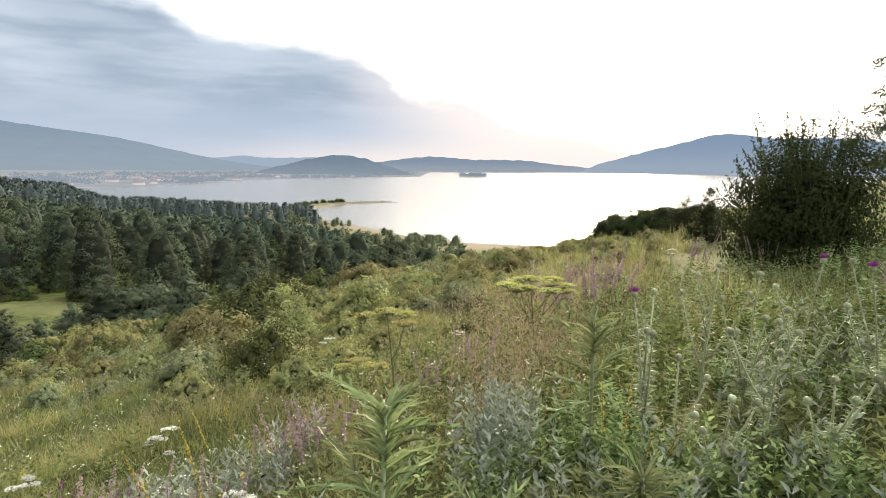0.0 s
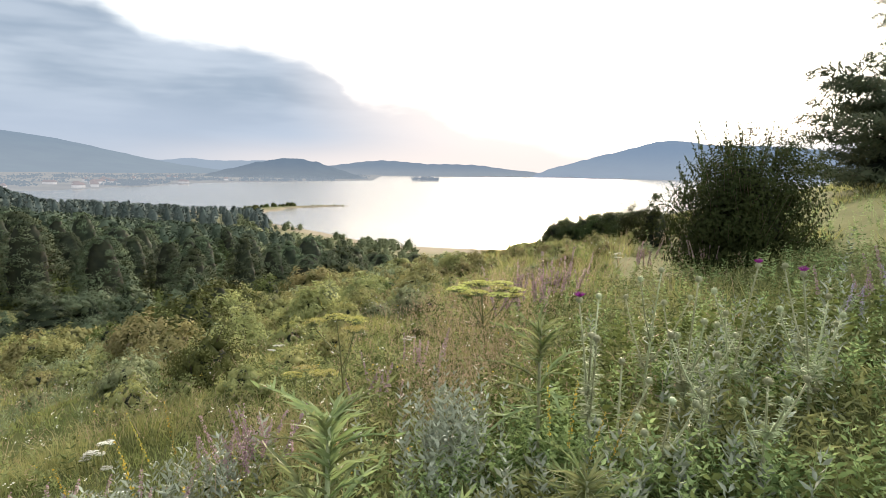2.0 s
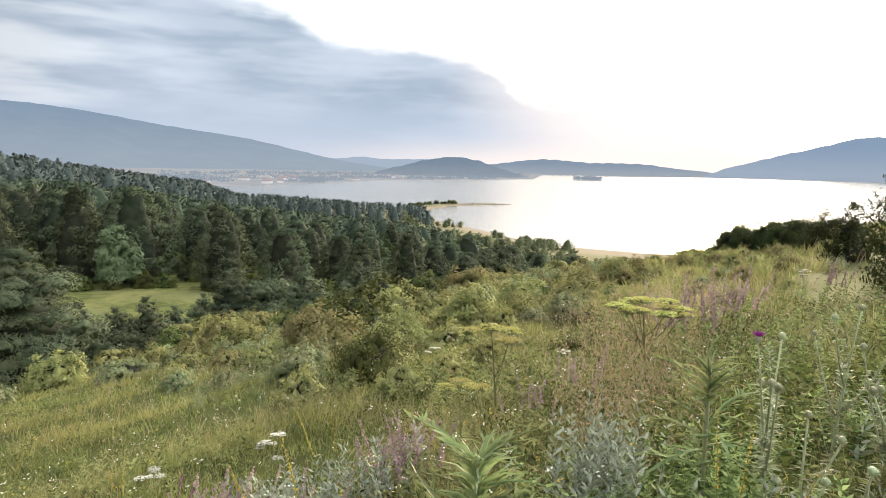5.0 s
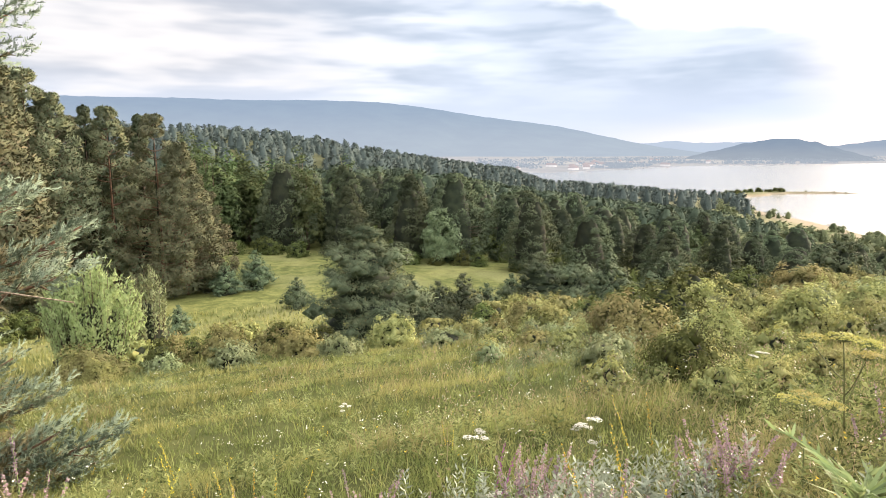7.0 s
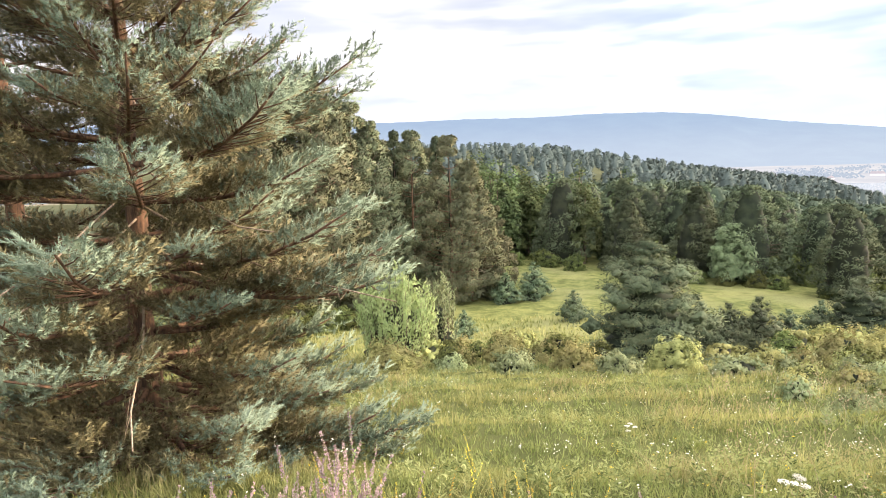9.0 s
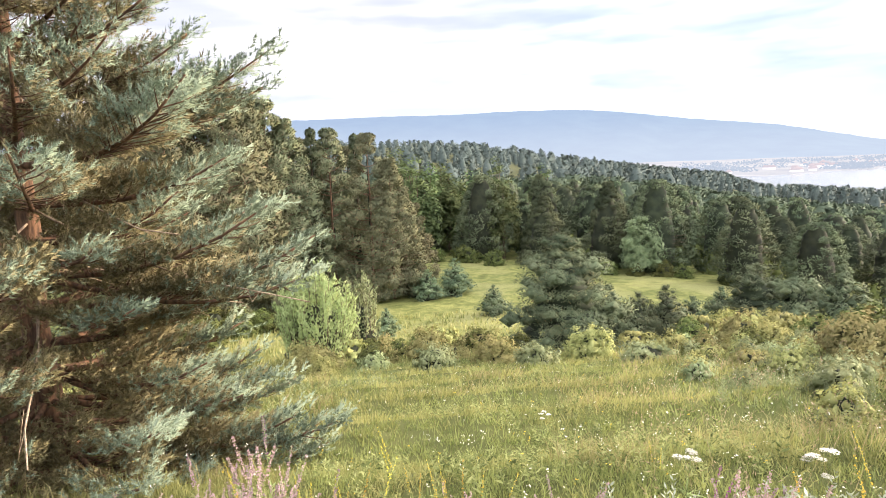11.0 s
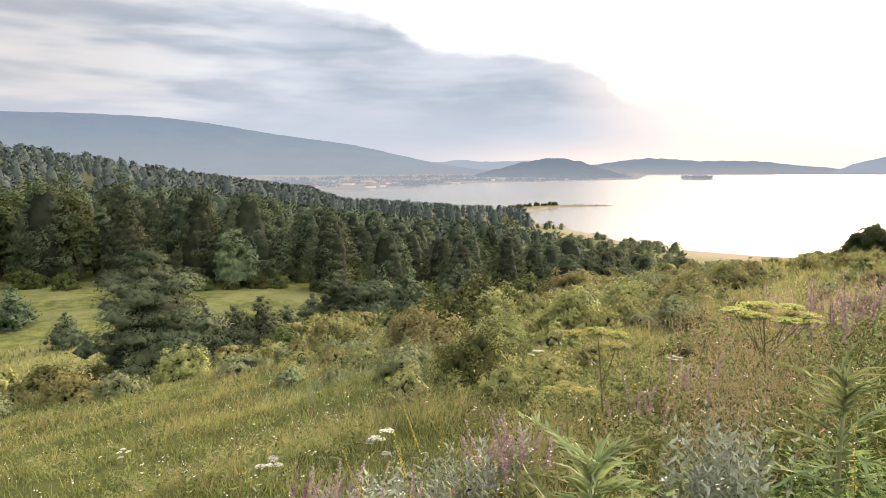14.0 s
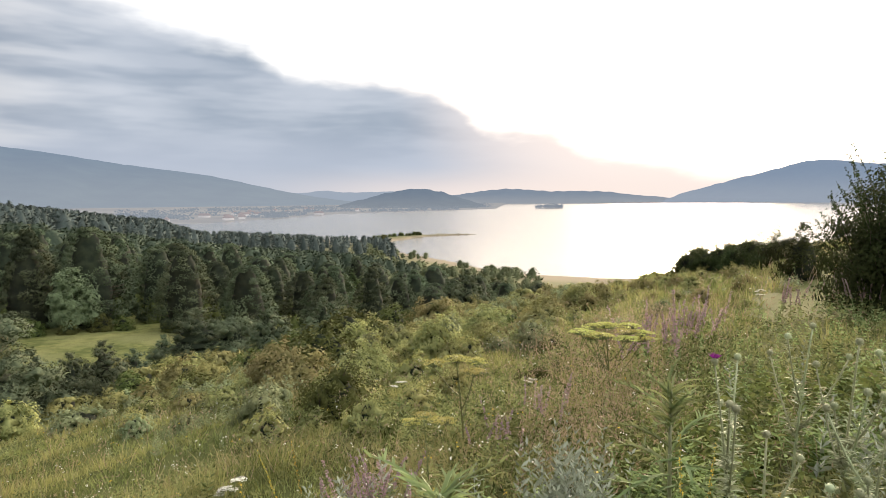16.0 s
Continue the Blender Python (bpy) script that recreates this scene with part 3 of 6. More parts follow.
def polar_sheet(name, radii, angles, height, mat, closed):
    rr, aa = np.asarray(radii, float), np.radians(angles)
    rings, steps = len(rr), len(aa)
    x, y = -rr[:, None] * np.sin(aa), rr[:, None] * np.cos(aa)
    v = np.stack([x, y, height(x, y)], -1).reshape(-1, 3)
    cols = steps if closed else steps - 1
    i, j = np.meshgrid(np.arange(rings - 1), np.arange(cols), indexing="ij")
    p, q = i * steps + j, i * steps + (j + 1) % steps
    t = np.concatenate([np.stack([p, p + steps, q + steps], -1).reshape(-1, 3), np.stack([p, q + steps, q], -1).reshape(-1, 3)])
    g = Geo().add(v, t)
    if closed and rr[0] < 1:
        g.add([(0, 0, float(ground(0, 0)))], np.zeros((0, 3)))
        k = g.n - 1
        g.t.append(np.array([(k, b, (b + 1) % steps) for b in range(steps)]))
    return part(name, g, mat, smooth=True)


RINGS = np.concatenate([np.geomspace(0.25, 60, 86), np.geomspace(61.5, 1250, 100), np.geomspace(1350, 4900, 8)])
SPOKES = np.concatenate([np.arange(-46, 106, 0.6), np.arange(106, 314, 4.0)])
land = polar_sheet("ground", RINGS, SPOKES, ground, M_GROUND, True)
tagged(land, "sloping summer meadow ground with worn terraces and shore", "ground", kind="structure")
water = polar_sheet("water", np.geomspace(180, 4950, 24), np.arange(0, 360, 4), lambda x, y: 0 * x + LAKE, M_WATER, True)
tagged(water, "calm pale lake shining under the evening sky", "lake", kind="structure")


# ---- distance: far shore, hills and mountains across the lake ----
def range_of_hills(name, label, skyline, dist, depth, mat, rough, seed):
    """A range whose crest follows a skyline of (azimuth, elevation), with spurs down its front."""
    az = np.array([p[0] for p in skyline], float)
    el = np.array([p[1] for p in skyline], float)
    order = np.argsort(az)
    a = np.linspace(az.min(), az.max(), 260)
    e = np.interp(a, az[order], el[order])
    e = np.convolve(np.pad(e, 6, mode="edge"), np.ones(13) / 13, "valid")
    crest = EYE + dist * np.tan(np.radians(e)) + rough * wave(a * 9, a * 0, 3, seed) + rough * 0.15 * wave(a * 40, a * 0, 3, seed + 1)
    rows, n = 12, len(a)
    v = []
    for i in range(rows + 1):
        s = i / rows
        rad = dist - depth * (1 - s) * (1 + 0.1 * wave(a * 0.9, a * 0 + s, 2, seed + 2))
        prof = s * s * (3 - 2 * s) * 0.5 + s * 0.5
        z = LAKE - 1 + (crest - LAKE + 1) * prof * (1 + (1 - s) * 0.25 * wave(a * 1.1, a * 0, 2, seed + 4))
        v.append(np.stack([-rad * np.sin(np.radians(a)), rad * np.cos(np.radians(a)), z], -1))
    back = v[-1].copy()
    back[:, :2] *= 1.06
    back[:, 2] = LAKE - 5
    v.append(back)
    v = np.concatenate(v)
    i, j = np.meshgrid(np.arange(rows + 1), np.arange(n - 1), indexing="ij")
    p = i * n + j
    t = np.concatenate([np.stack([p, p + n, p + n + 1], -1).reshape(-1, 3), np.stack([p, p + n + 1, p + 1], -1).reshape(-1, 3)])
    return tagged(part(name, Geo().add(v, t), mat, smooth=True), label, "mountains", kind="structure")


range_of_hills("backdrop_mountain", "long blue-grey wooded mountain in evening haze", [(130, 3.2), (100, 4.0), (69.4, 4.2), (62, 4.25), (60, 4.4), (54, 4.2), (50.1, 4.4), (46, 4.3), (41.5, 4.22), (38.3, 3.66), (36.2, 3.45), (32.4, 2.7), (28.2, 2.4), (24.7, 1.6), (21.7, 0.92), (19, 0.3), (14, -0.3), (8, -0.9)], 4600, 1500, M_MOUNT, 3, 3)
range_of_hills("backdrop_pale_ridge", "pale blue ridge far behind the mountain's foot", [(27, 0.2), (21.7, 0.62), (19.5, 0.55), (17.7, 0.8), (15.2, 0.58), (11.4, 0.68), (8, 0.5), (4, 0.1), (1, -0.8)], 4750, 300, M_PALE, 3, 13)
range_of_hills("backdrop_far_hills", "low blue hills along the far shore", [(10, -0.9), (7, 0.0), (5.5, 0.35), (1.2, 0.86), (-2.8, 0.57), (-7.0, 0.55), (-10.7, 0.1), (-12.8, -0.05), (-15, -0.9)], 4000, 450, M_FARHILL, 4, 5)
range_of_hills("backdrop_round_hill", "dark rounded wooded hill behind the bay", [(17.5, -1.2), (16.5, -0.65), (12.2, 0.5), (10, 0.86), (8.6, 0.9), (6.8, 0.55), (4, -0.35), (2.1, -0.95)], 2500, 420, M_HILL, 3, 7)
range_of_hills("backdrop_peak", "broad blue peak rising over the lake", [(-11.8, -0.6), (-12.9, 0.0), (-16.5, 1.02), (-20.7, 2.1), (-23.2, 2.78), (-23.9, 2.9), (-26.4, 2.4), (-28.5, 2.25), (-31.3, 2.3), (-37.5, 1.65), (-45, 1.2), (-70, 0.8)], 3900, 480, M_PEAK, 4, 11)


def far_shore(x, y):
    r, az = np.hypot(x, y), np.degrees(np.arctan2(-x, y))
    d = np.interp(az, *np.array(FAR_SHORE).T)
    return LAKE + np.clip((r - d) * 0.008, -2, 5)


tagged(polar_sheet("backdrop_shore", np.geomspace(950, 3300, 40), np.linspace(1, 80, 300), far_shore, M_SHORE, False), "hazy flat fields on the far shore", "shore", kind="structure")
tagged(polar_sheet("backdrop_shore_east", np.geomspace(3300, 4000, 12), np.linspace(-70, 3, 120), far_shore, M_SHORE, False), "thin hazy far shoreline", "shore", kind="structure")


# ---- plants: trees ----
def inner_mass(geo, heights, radii, sides=9, bump=0.18):
    """An uneven closed lump; under leaves, an added dark core whose colour paints the crown's inner shade."""
    n = len(heights)
    a = np.linspace(0, 2 * math.pi, sides, endpoint=False)
    rad = np.asarray(radii)[:, None] * (1 + bump * rng.normal(size=(n, sides)).clip(-1.5, 1.5))
    v = np.stack([rad * np.cos(a), rad * np.sin(a), np.repeat(np.asarray(heights, float)[:, None], sides, 1)], -1).reshape(-1, 3)
    f = []
    for i in range(n - 1):
        for j in range(sides):
            p, q = i * sides + j, i * sides + (j + 1) % sides
            f += [(p, q, q + sides), (p, q + sides, p + sides)]
    v = np.concatenate([v, [(0, 0, heights[0]), (0, 0, heights[-1])]])
    k = n * sides
    f += [(k, (j + 1) % sides, j) for j in range(sides)] + [(k + 1, (n - 1) * sides + j, (n - 1) * sides + (j + 1) % sides) for j in range(sides)]
    geo.add(v, f)


def forest_tree(name, label, height, spread, taper, mat, group="", tiers=12, boughs=8, droop=0.25, category="pine tree", bare=0.05, bark=None, inner=0.55, sprays=34, size=0.3, dead=0, clumps=2, pad=0.27, thick=0.6, ragged=0.22, dry=0, slim=0.36, lean=0.0, dome=1.0, cushions=True):
    """A conifer in tiers: each bough carries rounded pads of needle sprays, lit above and dark below, round a core
    painted as shade.
    """
    ob = thing(name, label, category, group)
    green, wood, brown = Geo(), Geo(), Geo()
    s = np.linspace(0, 1, 6)
    bend = rng.normal(0, 0.012 * height, 2)
    axis = np.stack([bend[0] * np.sin(s * 3) + lean * height * s, bend[1] * np.sin(s * 3), s * height * 0.95], -1)
    tube(wood, axis, height * 0.0115 * (1.02 - s), 6)
    for i in range(tiers + 1):
        q = min(0.985, 1 - (1 - min(1.0, max(0.0, (i + rng.uniform(-0.25, 0.25)) / tiers))) ** 1.35)
        rad = spread * max(0.1, (1 - q ** dome) ** taper) * (0.78 + 0.22 * min(1, q * 5)) * rng.uniform(1 - ragged, 1 + ragged * 0.4)
        k = max(3, int(boughs * (0.35 + 0.65 * rad / spread)))
        a = np.arange(k) * 2 * math.pi / k + i * 0.8 + rng.normal(0, 0.28, k)
        ln = rad * rng.uniform(1 - ragged * 1.4, 1.1, k)
        z0 = height * (bare + (0.94 - bare) * q) + rng.normal(0, height / tiers * 0.3 * (1.15 - q), k)
        rise = -droop * (1 - q) + 0.5 * q ** 2 + rng.normal(0, 0.06, k)
        mid = np.array([np.interp(z0.mean(), axis[:, 2], axis[:, c]) for c in (0, 1)])
        if inner < 0.4:
            for j in range(0, k, 2):
                u = np.linspace(0, 0.85, 3)
                tube(wood, np.stack([mid[0] + np.cos(a[j]) * ln[j] * u, mid[1] + np.sin(a[j]) * ln[j] * u, z0[j] + ln[j] * (rise[j] * u + 0.12 * u ** 2)], -1), height * 0.003 * (1.1 - u), 3)
        # pads along each bough, biggest near its end
        nc = k * clumps
        u = np.tile(np.linspace((0.72, 0.72, 0.45, 0.34, 0.2)[clumps], 0.82, clumps), k) + rng.uniform(-0.08, 0.08, nc)
        A, L, R = np.repeat(a, clumps) + rng.normal(0, 0.16, nc), np.repeat(ln, clumps), np.repeat(rise, clumps)
        hor = np.stack([np.cos(A), np.sin(A), 0 * A], -1)
        c = hor * (L * u)[:, None] + np.stack([mid[0] + 0 * A, mid[1] + 0 * A, np.repeat(z0, clumps) + L * (R * u + 0.14 * u ** 3)], -1)
        cs = (pad * L * rng.uniform(0.75, 1.25, nc) + 0.05 * spread)
        if cushions:
            lumps_of(green, c + hor * (cs * 0.05)[:, None] - (0, 0, 1) * (cs * 0.12)[:, None], cs[:, None] * np.array([0.5, 0.5, 0.4 * thick]), 6, 3, 0.2, 0.0)
        m = sprays
        n = nc * m
        d = rand_dirs(n)
        d[:, 2] = np.abs(d[:, 2]) * 1.15 - 0.3
        H, C = np.repeat(hor, m, 0), np.repeat(cs, m)
        deep = rng.uniform(0.7, 1.02, n)
        p = np.repeat(c, m, 0) + (d * deep[:, None] + H * 0.15) * C[:, None] * (1, 1, thick)
        way = H * 0.5 + d * 0.45 + rand_dirs(n) * 0.7 + (0, 0, 0.18)
        ls = size * C * rng.uniform(0.6, 1.25, n)
        look_way = unit(unit(d * (0.8, 0.8, 1.25)) * 0.9 + H * 0.5 + (0, 0, 0.3 + 0.35 * q) + rand_dirs(n) * 0.25)
        way = unit(way)
        way = way - look_way * np.sum(way * look_way, 1, keepdims=True) * 0.75
        old = (np.repeat(u, m) < 0.6) & (rng.random(n) < dry) if dry else np.zeros(n, bool)
        for geo, pick in ((green, ~old), (brown, old)):
            if pick.any():
                needles(geo, p[pick], way[pick], ls[pick], ls[pick] * slim, 0.0, look_way[pick], 0.3, look_way[pick])
    tip = np.array([axis[-1, 0], axis[-1, 1], height * 0.95])
    d = rand_dirs(160) * (1, 1, 1.6)
    down = rng.random(160)[:, None] ** 0.6
    needles(green, tip - down * (0, 0, height * 0.11) + d * height * (0.008 + 0.035 * down), d * (0.5, 0.5, 0) + (0, 0, 0.5), height * 0.024, height * 0.008, 0.0, d, 0.5, d + (0, 0, 0.6))
    part("trunk", wood, bark or M_BARK, ob)
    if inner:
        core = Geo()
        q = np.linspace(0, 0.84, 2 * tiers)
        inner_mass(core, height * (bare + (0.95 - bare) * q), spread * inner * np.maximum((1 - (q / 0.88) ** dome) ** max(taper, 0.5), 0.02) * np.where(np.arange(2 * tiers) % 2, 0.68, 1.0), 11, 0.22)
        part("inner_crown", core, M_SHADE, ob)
    if brown.n:
        part("old_needles", brown, M_OLDNEEDLE, ob, "brownish old needles near the trunk")
    part("crown", green, mat, ob)
    for k in range(dead):
        z0, a, ln, t = rng.uniform(0.08, bare + 0.3) * height, rng.uniform(0, 6.3), spread * rng.uniform(0.4, 0.9), np.linspace(0, 1, 4)
        g = Geo()
        tube(g, np.stack([np.cos(a) * ln * t, np.sin(a) * ln * t, z0 - ln * 0.3 * t + ln * 0.2 * t * t], -1), 0.03 * (1 - 0.8 * t) + 0.006, 4)
        part("dead_branch", g, M_TWIG, ob, "bare dry branch")
    return ob


def full_tree(name, label, height, spread, taper, dome, mat, group="", sprays=9000, size=0.42, bumps=90, swell=0.2, tiers=11, foot=0.55, gaps=0.0, core_share=0.8, bark=None, dead=0, category="pine tree", dry=0.0):
    """A forest pine with a full crown: bough ends swell from one rounded outline, covered with small needle sprays."""
    ob = thing(name, label, category, group)
    green, wood, brown = Geo(), Geo(), Geo()
    s = np.linspace(0, 1, 6)
    bend = rng.normal(0, 0.01 * height, 2)
    tube(wood, np.stack([bend[0] * np.sin(s * 3), bend[1] * np.sin(s * 3), s * height * 0.95], -1), height * 0.0115 * (1.02 - s), 6)
    ph = rng.uniform(0, 6.3, 4)

    def outline(q, a):
        r = (1 - np.clip(q, 0, 1) ** dome) ** taper * (foot + (1 - foot) * np.minimum(1, q * 4))
        return spread * r * (1 + 0.1 * np.sin(2 * a + ph[0] + 3 * q) + 0.07 * np.sin(3 * a + ph[1] - 5 * q))

    def place(q, a, r):
        mid = np.sin(q * 2.85)
        return np.stack([bend[0] * mid + np.cos(a) * r, bend[1] * mid + np.sin(a) * r, height * (0.02 + 0.95 * q) + 0 * a], -1)

    # bough ends stand in loose whorls
    row = rng.integers(0, tiers, bumps)
    qb = np.clip((row + 0.5 + rng.normal(0, 0.2, bumps)) / tiers, 0.02, 0.97)
    ab = rng.uniform(0, 6.3, bumps)
    cb = place(qb, ab, outline(qb, ab) * rng.uniform(0.74, 1.0, bumps))
    rb = spread * rng.uniform(0.2, 0.32, bumps) * (1.05 - 0.5 * qb)
    n = sprays
    q = rng.random(n) ** 0.9 * 0.99
    a = rng.uniform(0, 6.3, n)
    r = outline(q, a) * (1 - 0.22 * rng.random(n) ** 2)
    p = place(q, a, r)
    gap = (p[:, None] - cb[None]) * (1, 1, 1.35)
    dist = np.linalg.norm(gap, axis=2) / rb
    best = dist.argmin(1)
    near = np.clip(1 - dist[np.arange(n), best] ** 2, 0, 1)
    out = np.stack([np.cos(a), np.sin(a), 0 * a], -1)
    p = p + out * (near * swell * rb[best] * 2 - swell * 0.55 * rb[best])[:, None] - (0, 0, 1) * ((1 - near) * 0.12 * rb[best])[:, None]
    bulge = unit(gap[np.arange(n), best])
    slope = 0.18 + 0.85 * q ** 2.2
    soft = out * 0.62 + bulge * 0.62 + np.stack([0 * q, 0 * q, slope], -1) + rand_dirs(n) * 0.28
    way = out * 0.45 + rand_dirs(n) * 0.75 + (0, 0, 0.3)
    ln = size * rng.uniform(0.55, 1.3, n) * (1.05 - 0.4 * q)
    kept = near >= gaps * rng.uniform(0.4, 1.6, n) * (q < 0.94)
    old = kept & (rng.random(n) < dry * (0.4 + 1.2 * (r < outline(q, a) * 0.93)))
    for geo, pick in ((green, kept & ~old), (brown, old)):
        if pick.any():
            needles(geo, p[pick], way[pick], ln[pick], ln[pick] * 0.42, 0.0, soft[pick], 0.45, soft[pick])
    if gaps:
        for k in range(0, bumps, 2):
            foot_at = np.array([0, 0, cb[k, 2] - 0.12 * spread]) + (bend[0] * math.sin(qb[k] * 2.85), bend[1] * math.sin(qb[k] * 2.85), 0)
            tube(wood, [foot_at, (foot_at + cb[k]) / 2 - (0, 0, 0.02 * spread), cb[k]], height * np.array([0.0032, 0.0024, 0.001]), 3)
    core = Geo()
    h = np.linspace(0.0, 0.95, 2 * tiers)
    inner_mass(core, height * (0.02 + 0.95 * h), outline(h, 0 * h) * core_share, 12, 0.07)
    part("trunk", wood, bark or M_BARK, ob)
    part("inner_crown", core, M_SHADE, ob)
    if brown.n:
        part("old_needles", brown, M_OLDNEEDLE, ob, "brownish old needles near the trunk")
    part("crown", green, mat, ob)
    for k in range(dead):
        z0, a0, ln0, t = rng.uniform(0.06, 0.34) * height, rng.uniform(0, 6.3), spread * rng.uniform(0.4, 0.9), np.linspace(0, 1, 4)
        g = Geo()
        tube(g, np.stack([np.cos(a0) * ln0 * t, np.sin(a0) * ln0 * t, z0 - ln0 * 0.3 * t + ln0 * 0.2 * t * t], -1), 0.03 * (1 - 0.8 * t) + 0.006, 4)
        part("dead_branch", g, M_TWIG, ob, "bare dry branch")
    return ob


def brush_pine(name, label, height, spread, whorl, per, gap, n_need, taper, dead, category="pine tree"):
    """A pine seen from near: limbs, side branches lying in fans, every end a bottle-brush shoot."""
    ob = thing(name, label, category)
    wood, green, brown = Geo(), Geo(), Geo()
    h = np.linspace(0, 1, 9)
    wob = np.cumsum(rng.normal(0, 0.05, (9, 2)), 0)
    spine = np.stack([wob[:, 0] - wob[0, 0], wob[:, 1] - wob[0, 1], h * height * 0.98], -1)
    tube(wood, spine, 0.16 * (1.15 - h * 1.05) + 0.01, 9)
    z, turn, B, W, old = 0.3, rng.uniform(0, 6), [], [], []
    while z < height * 0.98:
        s = z / height
        turn += 0.9
        c = np.array([np.interp(z, spine[:, 2], spine[:, k]) for k in (0, 1)])
        tier = rng.uniform(0.78, 1.1)
        for k in range(per):
            a = turn + k * 2 * math.pi / per + rng.normal(0, 0.3)
            ln = spread * ((1 - s) ** taper * min(1, 0.85 + s) * tier * rng.uniform(0.62, 1.14) + 0.06)
            u = np.linspace(0, 1, 7)
            way, aside = np.array([math.cos(a), math.sin(a)]), np.array([-math.sin(a), math.cos(a)])
            rise = -0.36 * (1 - s) ** 1.5 + 0.40 * s + rng.normal(0, 0.08)
            bow = rng.normal(0, 0.1)
            flat_xy = c + np.outer(u * ln, way) + np.outer(bow * u * u * ln, aside)
            pts = np.column_stack([flat_xy, z + ln * (rise * u + (0.16 + 0.12 * (1 - s)) * u ** 3)])
            tube(wood, pts, 0.05 * (1 - s * 0.6) * (1 - 0.85 * u) + 0.004, 5)
            w = np.arange(0.25, 1.0, gap / ln)
            for sgn in (-1, 1):
                for x in w + rng.uniform(-0.02, 0.02, len(w)):
                    o = np.array([np.interp(x, u, pts[:, i]) for i in range(3)])
                    bl = ln * (0.05 + 0.36 * (1.02 - x) * min(1, x * 1.9)) * rng.uniform(0.55, 1.2)
                    d = unit(np.append(way * 0.8 + aside * sgn * 0.7, 0.2 + rng.normal(0, 0.16)))
                    e = o + d * bl + (0, 0, 0.12 * bl)
                    if bl > 0.3:
                        tube(wood, [o, (o + e) / 2 - (0, 0, 0.02), e], (0.010, 0.007, 0.003), 3)
                    # shoots crowd towards the twig's end and stand up from it
                    m = max(3, int(bl / 0.033))
                    f = rng.uniform(0.2, 1.0, m) ** 0.55
                    f[0] = 1.0
                    B.append(o + np.outer(f, e - o) + rng.normal(0, 0.06, (m, 3)) * (1, 1, 0.7) + (0, 0, 0.03))
                    W.append(np.tile(d, (m, 1)) * 0.9 + rand_dirs(m) * 0.45 + (0, 0, 0.4))
                    old.append((x * 0.85 + f * 0.30 + rng.normal(0, 0.10, m)) < 0.76)
            # old brown shoots crowd round the bough near the trunk
            f = rng.uniform(0.06, 0.6, 16)
            B.append(np.stack([np.interp(f, u, pts[:, i]) for i in range(3)], -1) + rng.normal(0, 1, (16, 3)) * (0.05 * ln, 0.05 * ln, 0.035 * ln))
            W.append(rand_dirs(16) + (way[0] * 0.5, way[1] * 0.5, 0.4))
            old.append(np.ones(16, bool))
            B.append(pts[-1:] + (0, 0, 0.0))
            W.append(np.array([[*way, 0.5]]))
            old.append(np.array([False]))
        z += whorl * rng.uniform(0.75, 1.25)
    B, W, old = np.concatenate(B), unit(np.concatenate(W)), np.concatenate(old)
    centre = np.array([np.interp(B[:, 2], spine[:, 2], spine[:, k]) for k in (0, 1)]).T
    for geo, pick, share in ((green, ~old, 1.0), (brown, old, 0.7)):
        b, ax = B[pick], W[pick]
        outward = np.column_stack([unit(b[:, :2] - centre[pick]), np.full(len(b), 0.35)])
        n, m = len(b), int(n_need * share)
        sz = rng.uniform(0.8, 1.35, n) * (1.0 if share == 1.0 else 1.3)
        # each shoot is a bottle-brush: needles all round it, lit as one soft roll
        s1 = unit(np.cross(ax, rand_dirs(n)))
        s2 = np.cross(ax, s1)
        turn = rng.uniform(0, 2 * math.pi, (n, m))
        ring = s1[:, None] * np.cos(turn)[..., None] + s2[:, None] * np.sin(turn)[..., None]
        along = rng.uniform(0, 1, (n, m))
        at = b[:, None] + ax[:, None] * (along * 0.13 * sz[:, None])[..., None]
        lean = ring * (1.0 - 0.45 * along)[..., None] + ax[:, None] * (0.45 + 0.75 * along)[..., None]
        soft = ring * 0.9 + outward[:, None] * 0.55 + np.array([0, 0, 0.3]) + ax[:, None] * 0.25
        r_sz = np.repeat(sz, m)
        needles(geo, at.reshape(-1, 3), lean.reshape(-1, 3), rng.uniform(0.034, 0.055, n * m) * r_sz, 0.0085 * r_sz, 0.0, soft.reshape(-1, 3), 0.4, soft.reshape(-1, 3))
    part("trunk", wood, M_REDBARK, ob, smooth=True)
    part("old_needles", brown, M_OLDNEEDLE, ob, "brownish old needles near the trunk")
    part("crown", green, M_PINEN, ob)
    for k in range(dead):
        z0, a, ln, t = rng.uniform(0.1, 0.55) * height, rng.uniform(0, 6.3), spread * rng.uniform(0.5, 1.0), np.linspace(0, 1, 6)
        line = np.stack([np.cos(a) * ln * t, np.sin(a) * ln * t, z0 - ln * 0.45 * t + ln * 0.15 * t * t], -1) + rng.normal(0, 0.03, (6, 3)) * t[:, None]
        g = Geo()
        tube(g, line, 0.016 * (1 - 0.8 * t) + 0.003, 4)
        for f in (2, 3, 4):
            tube(g, [line[f], line[f] + rand_dirs(1)[0] * 0.2 - (0, 0, 0.05), line[f] + rand_dirs(1)[0] * 0.3 - (0, 0, 0.1)], (0.007, 0.005, 0.002), 3)
        part("dead_branch", g, M_TWIG, ob, "bare dry branch")
    return ob


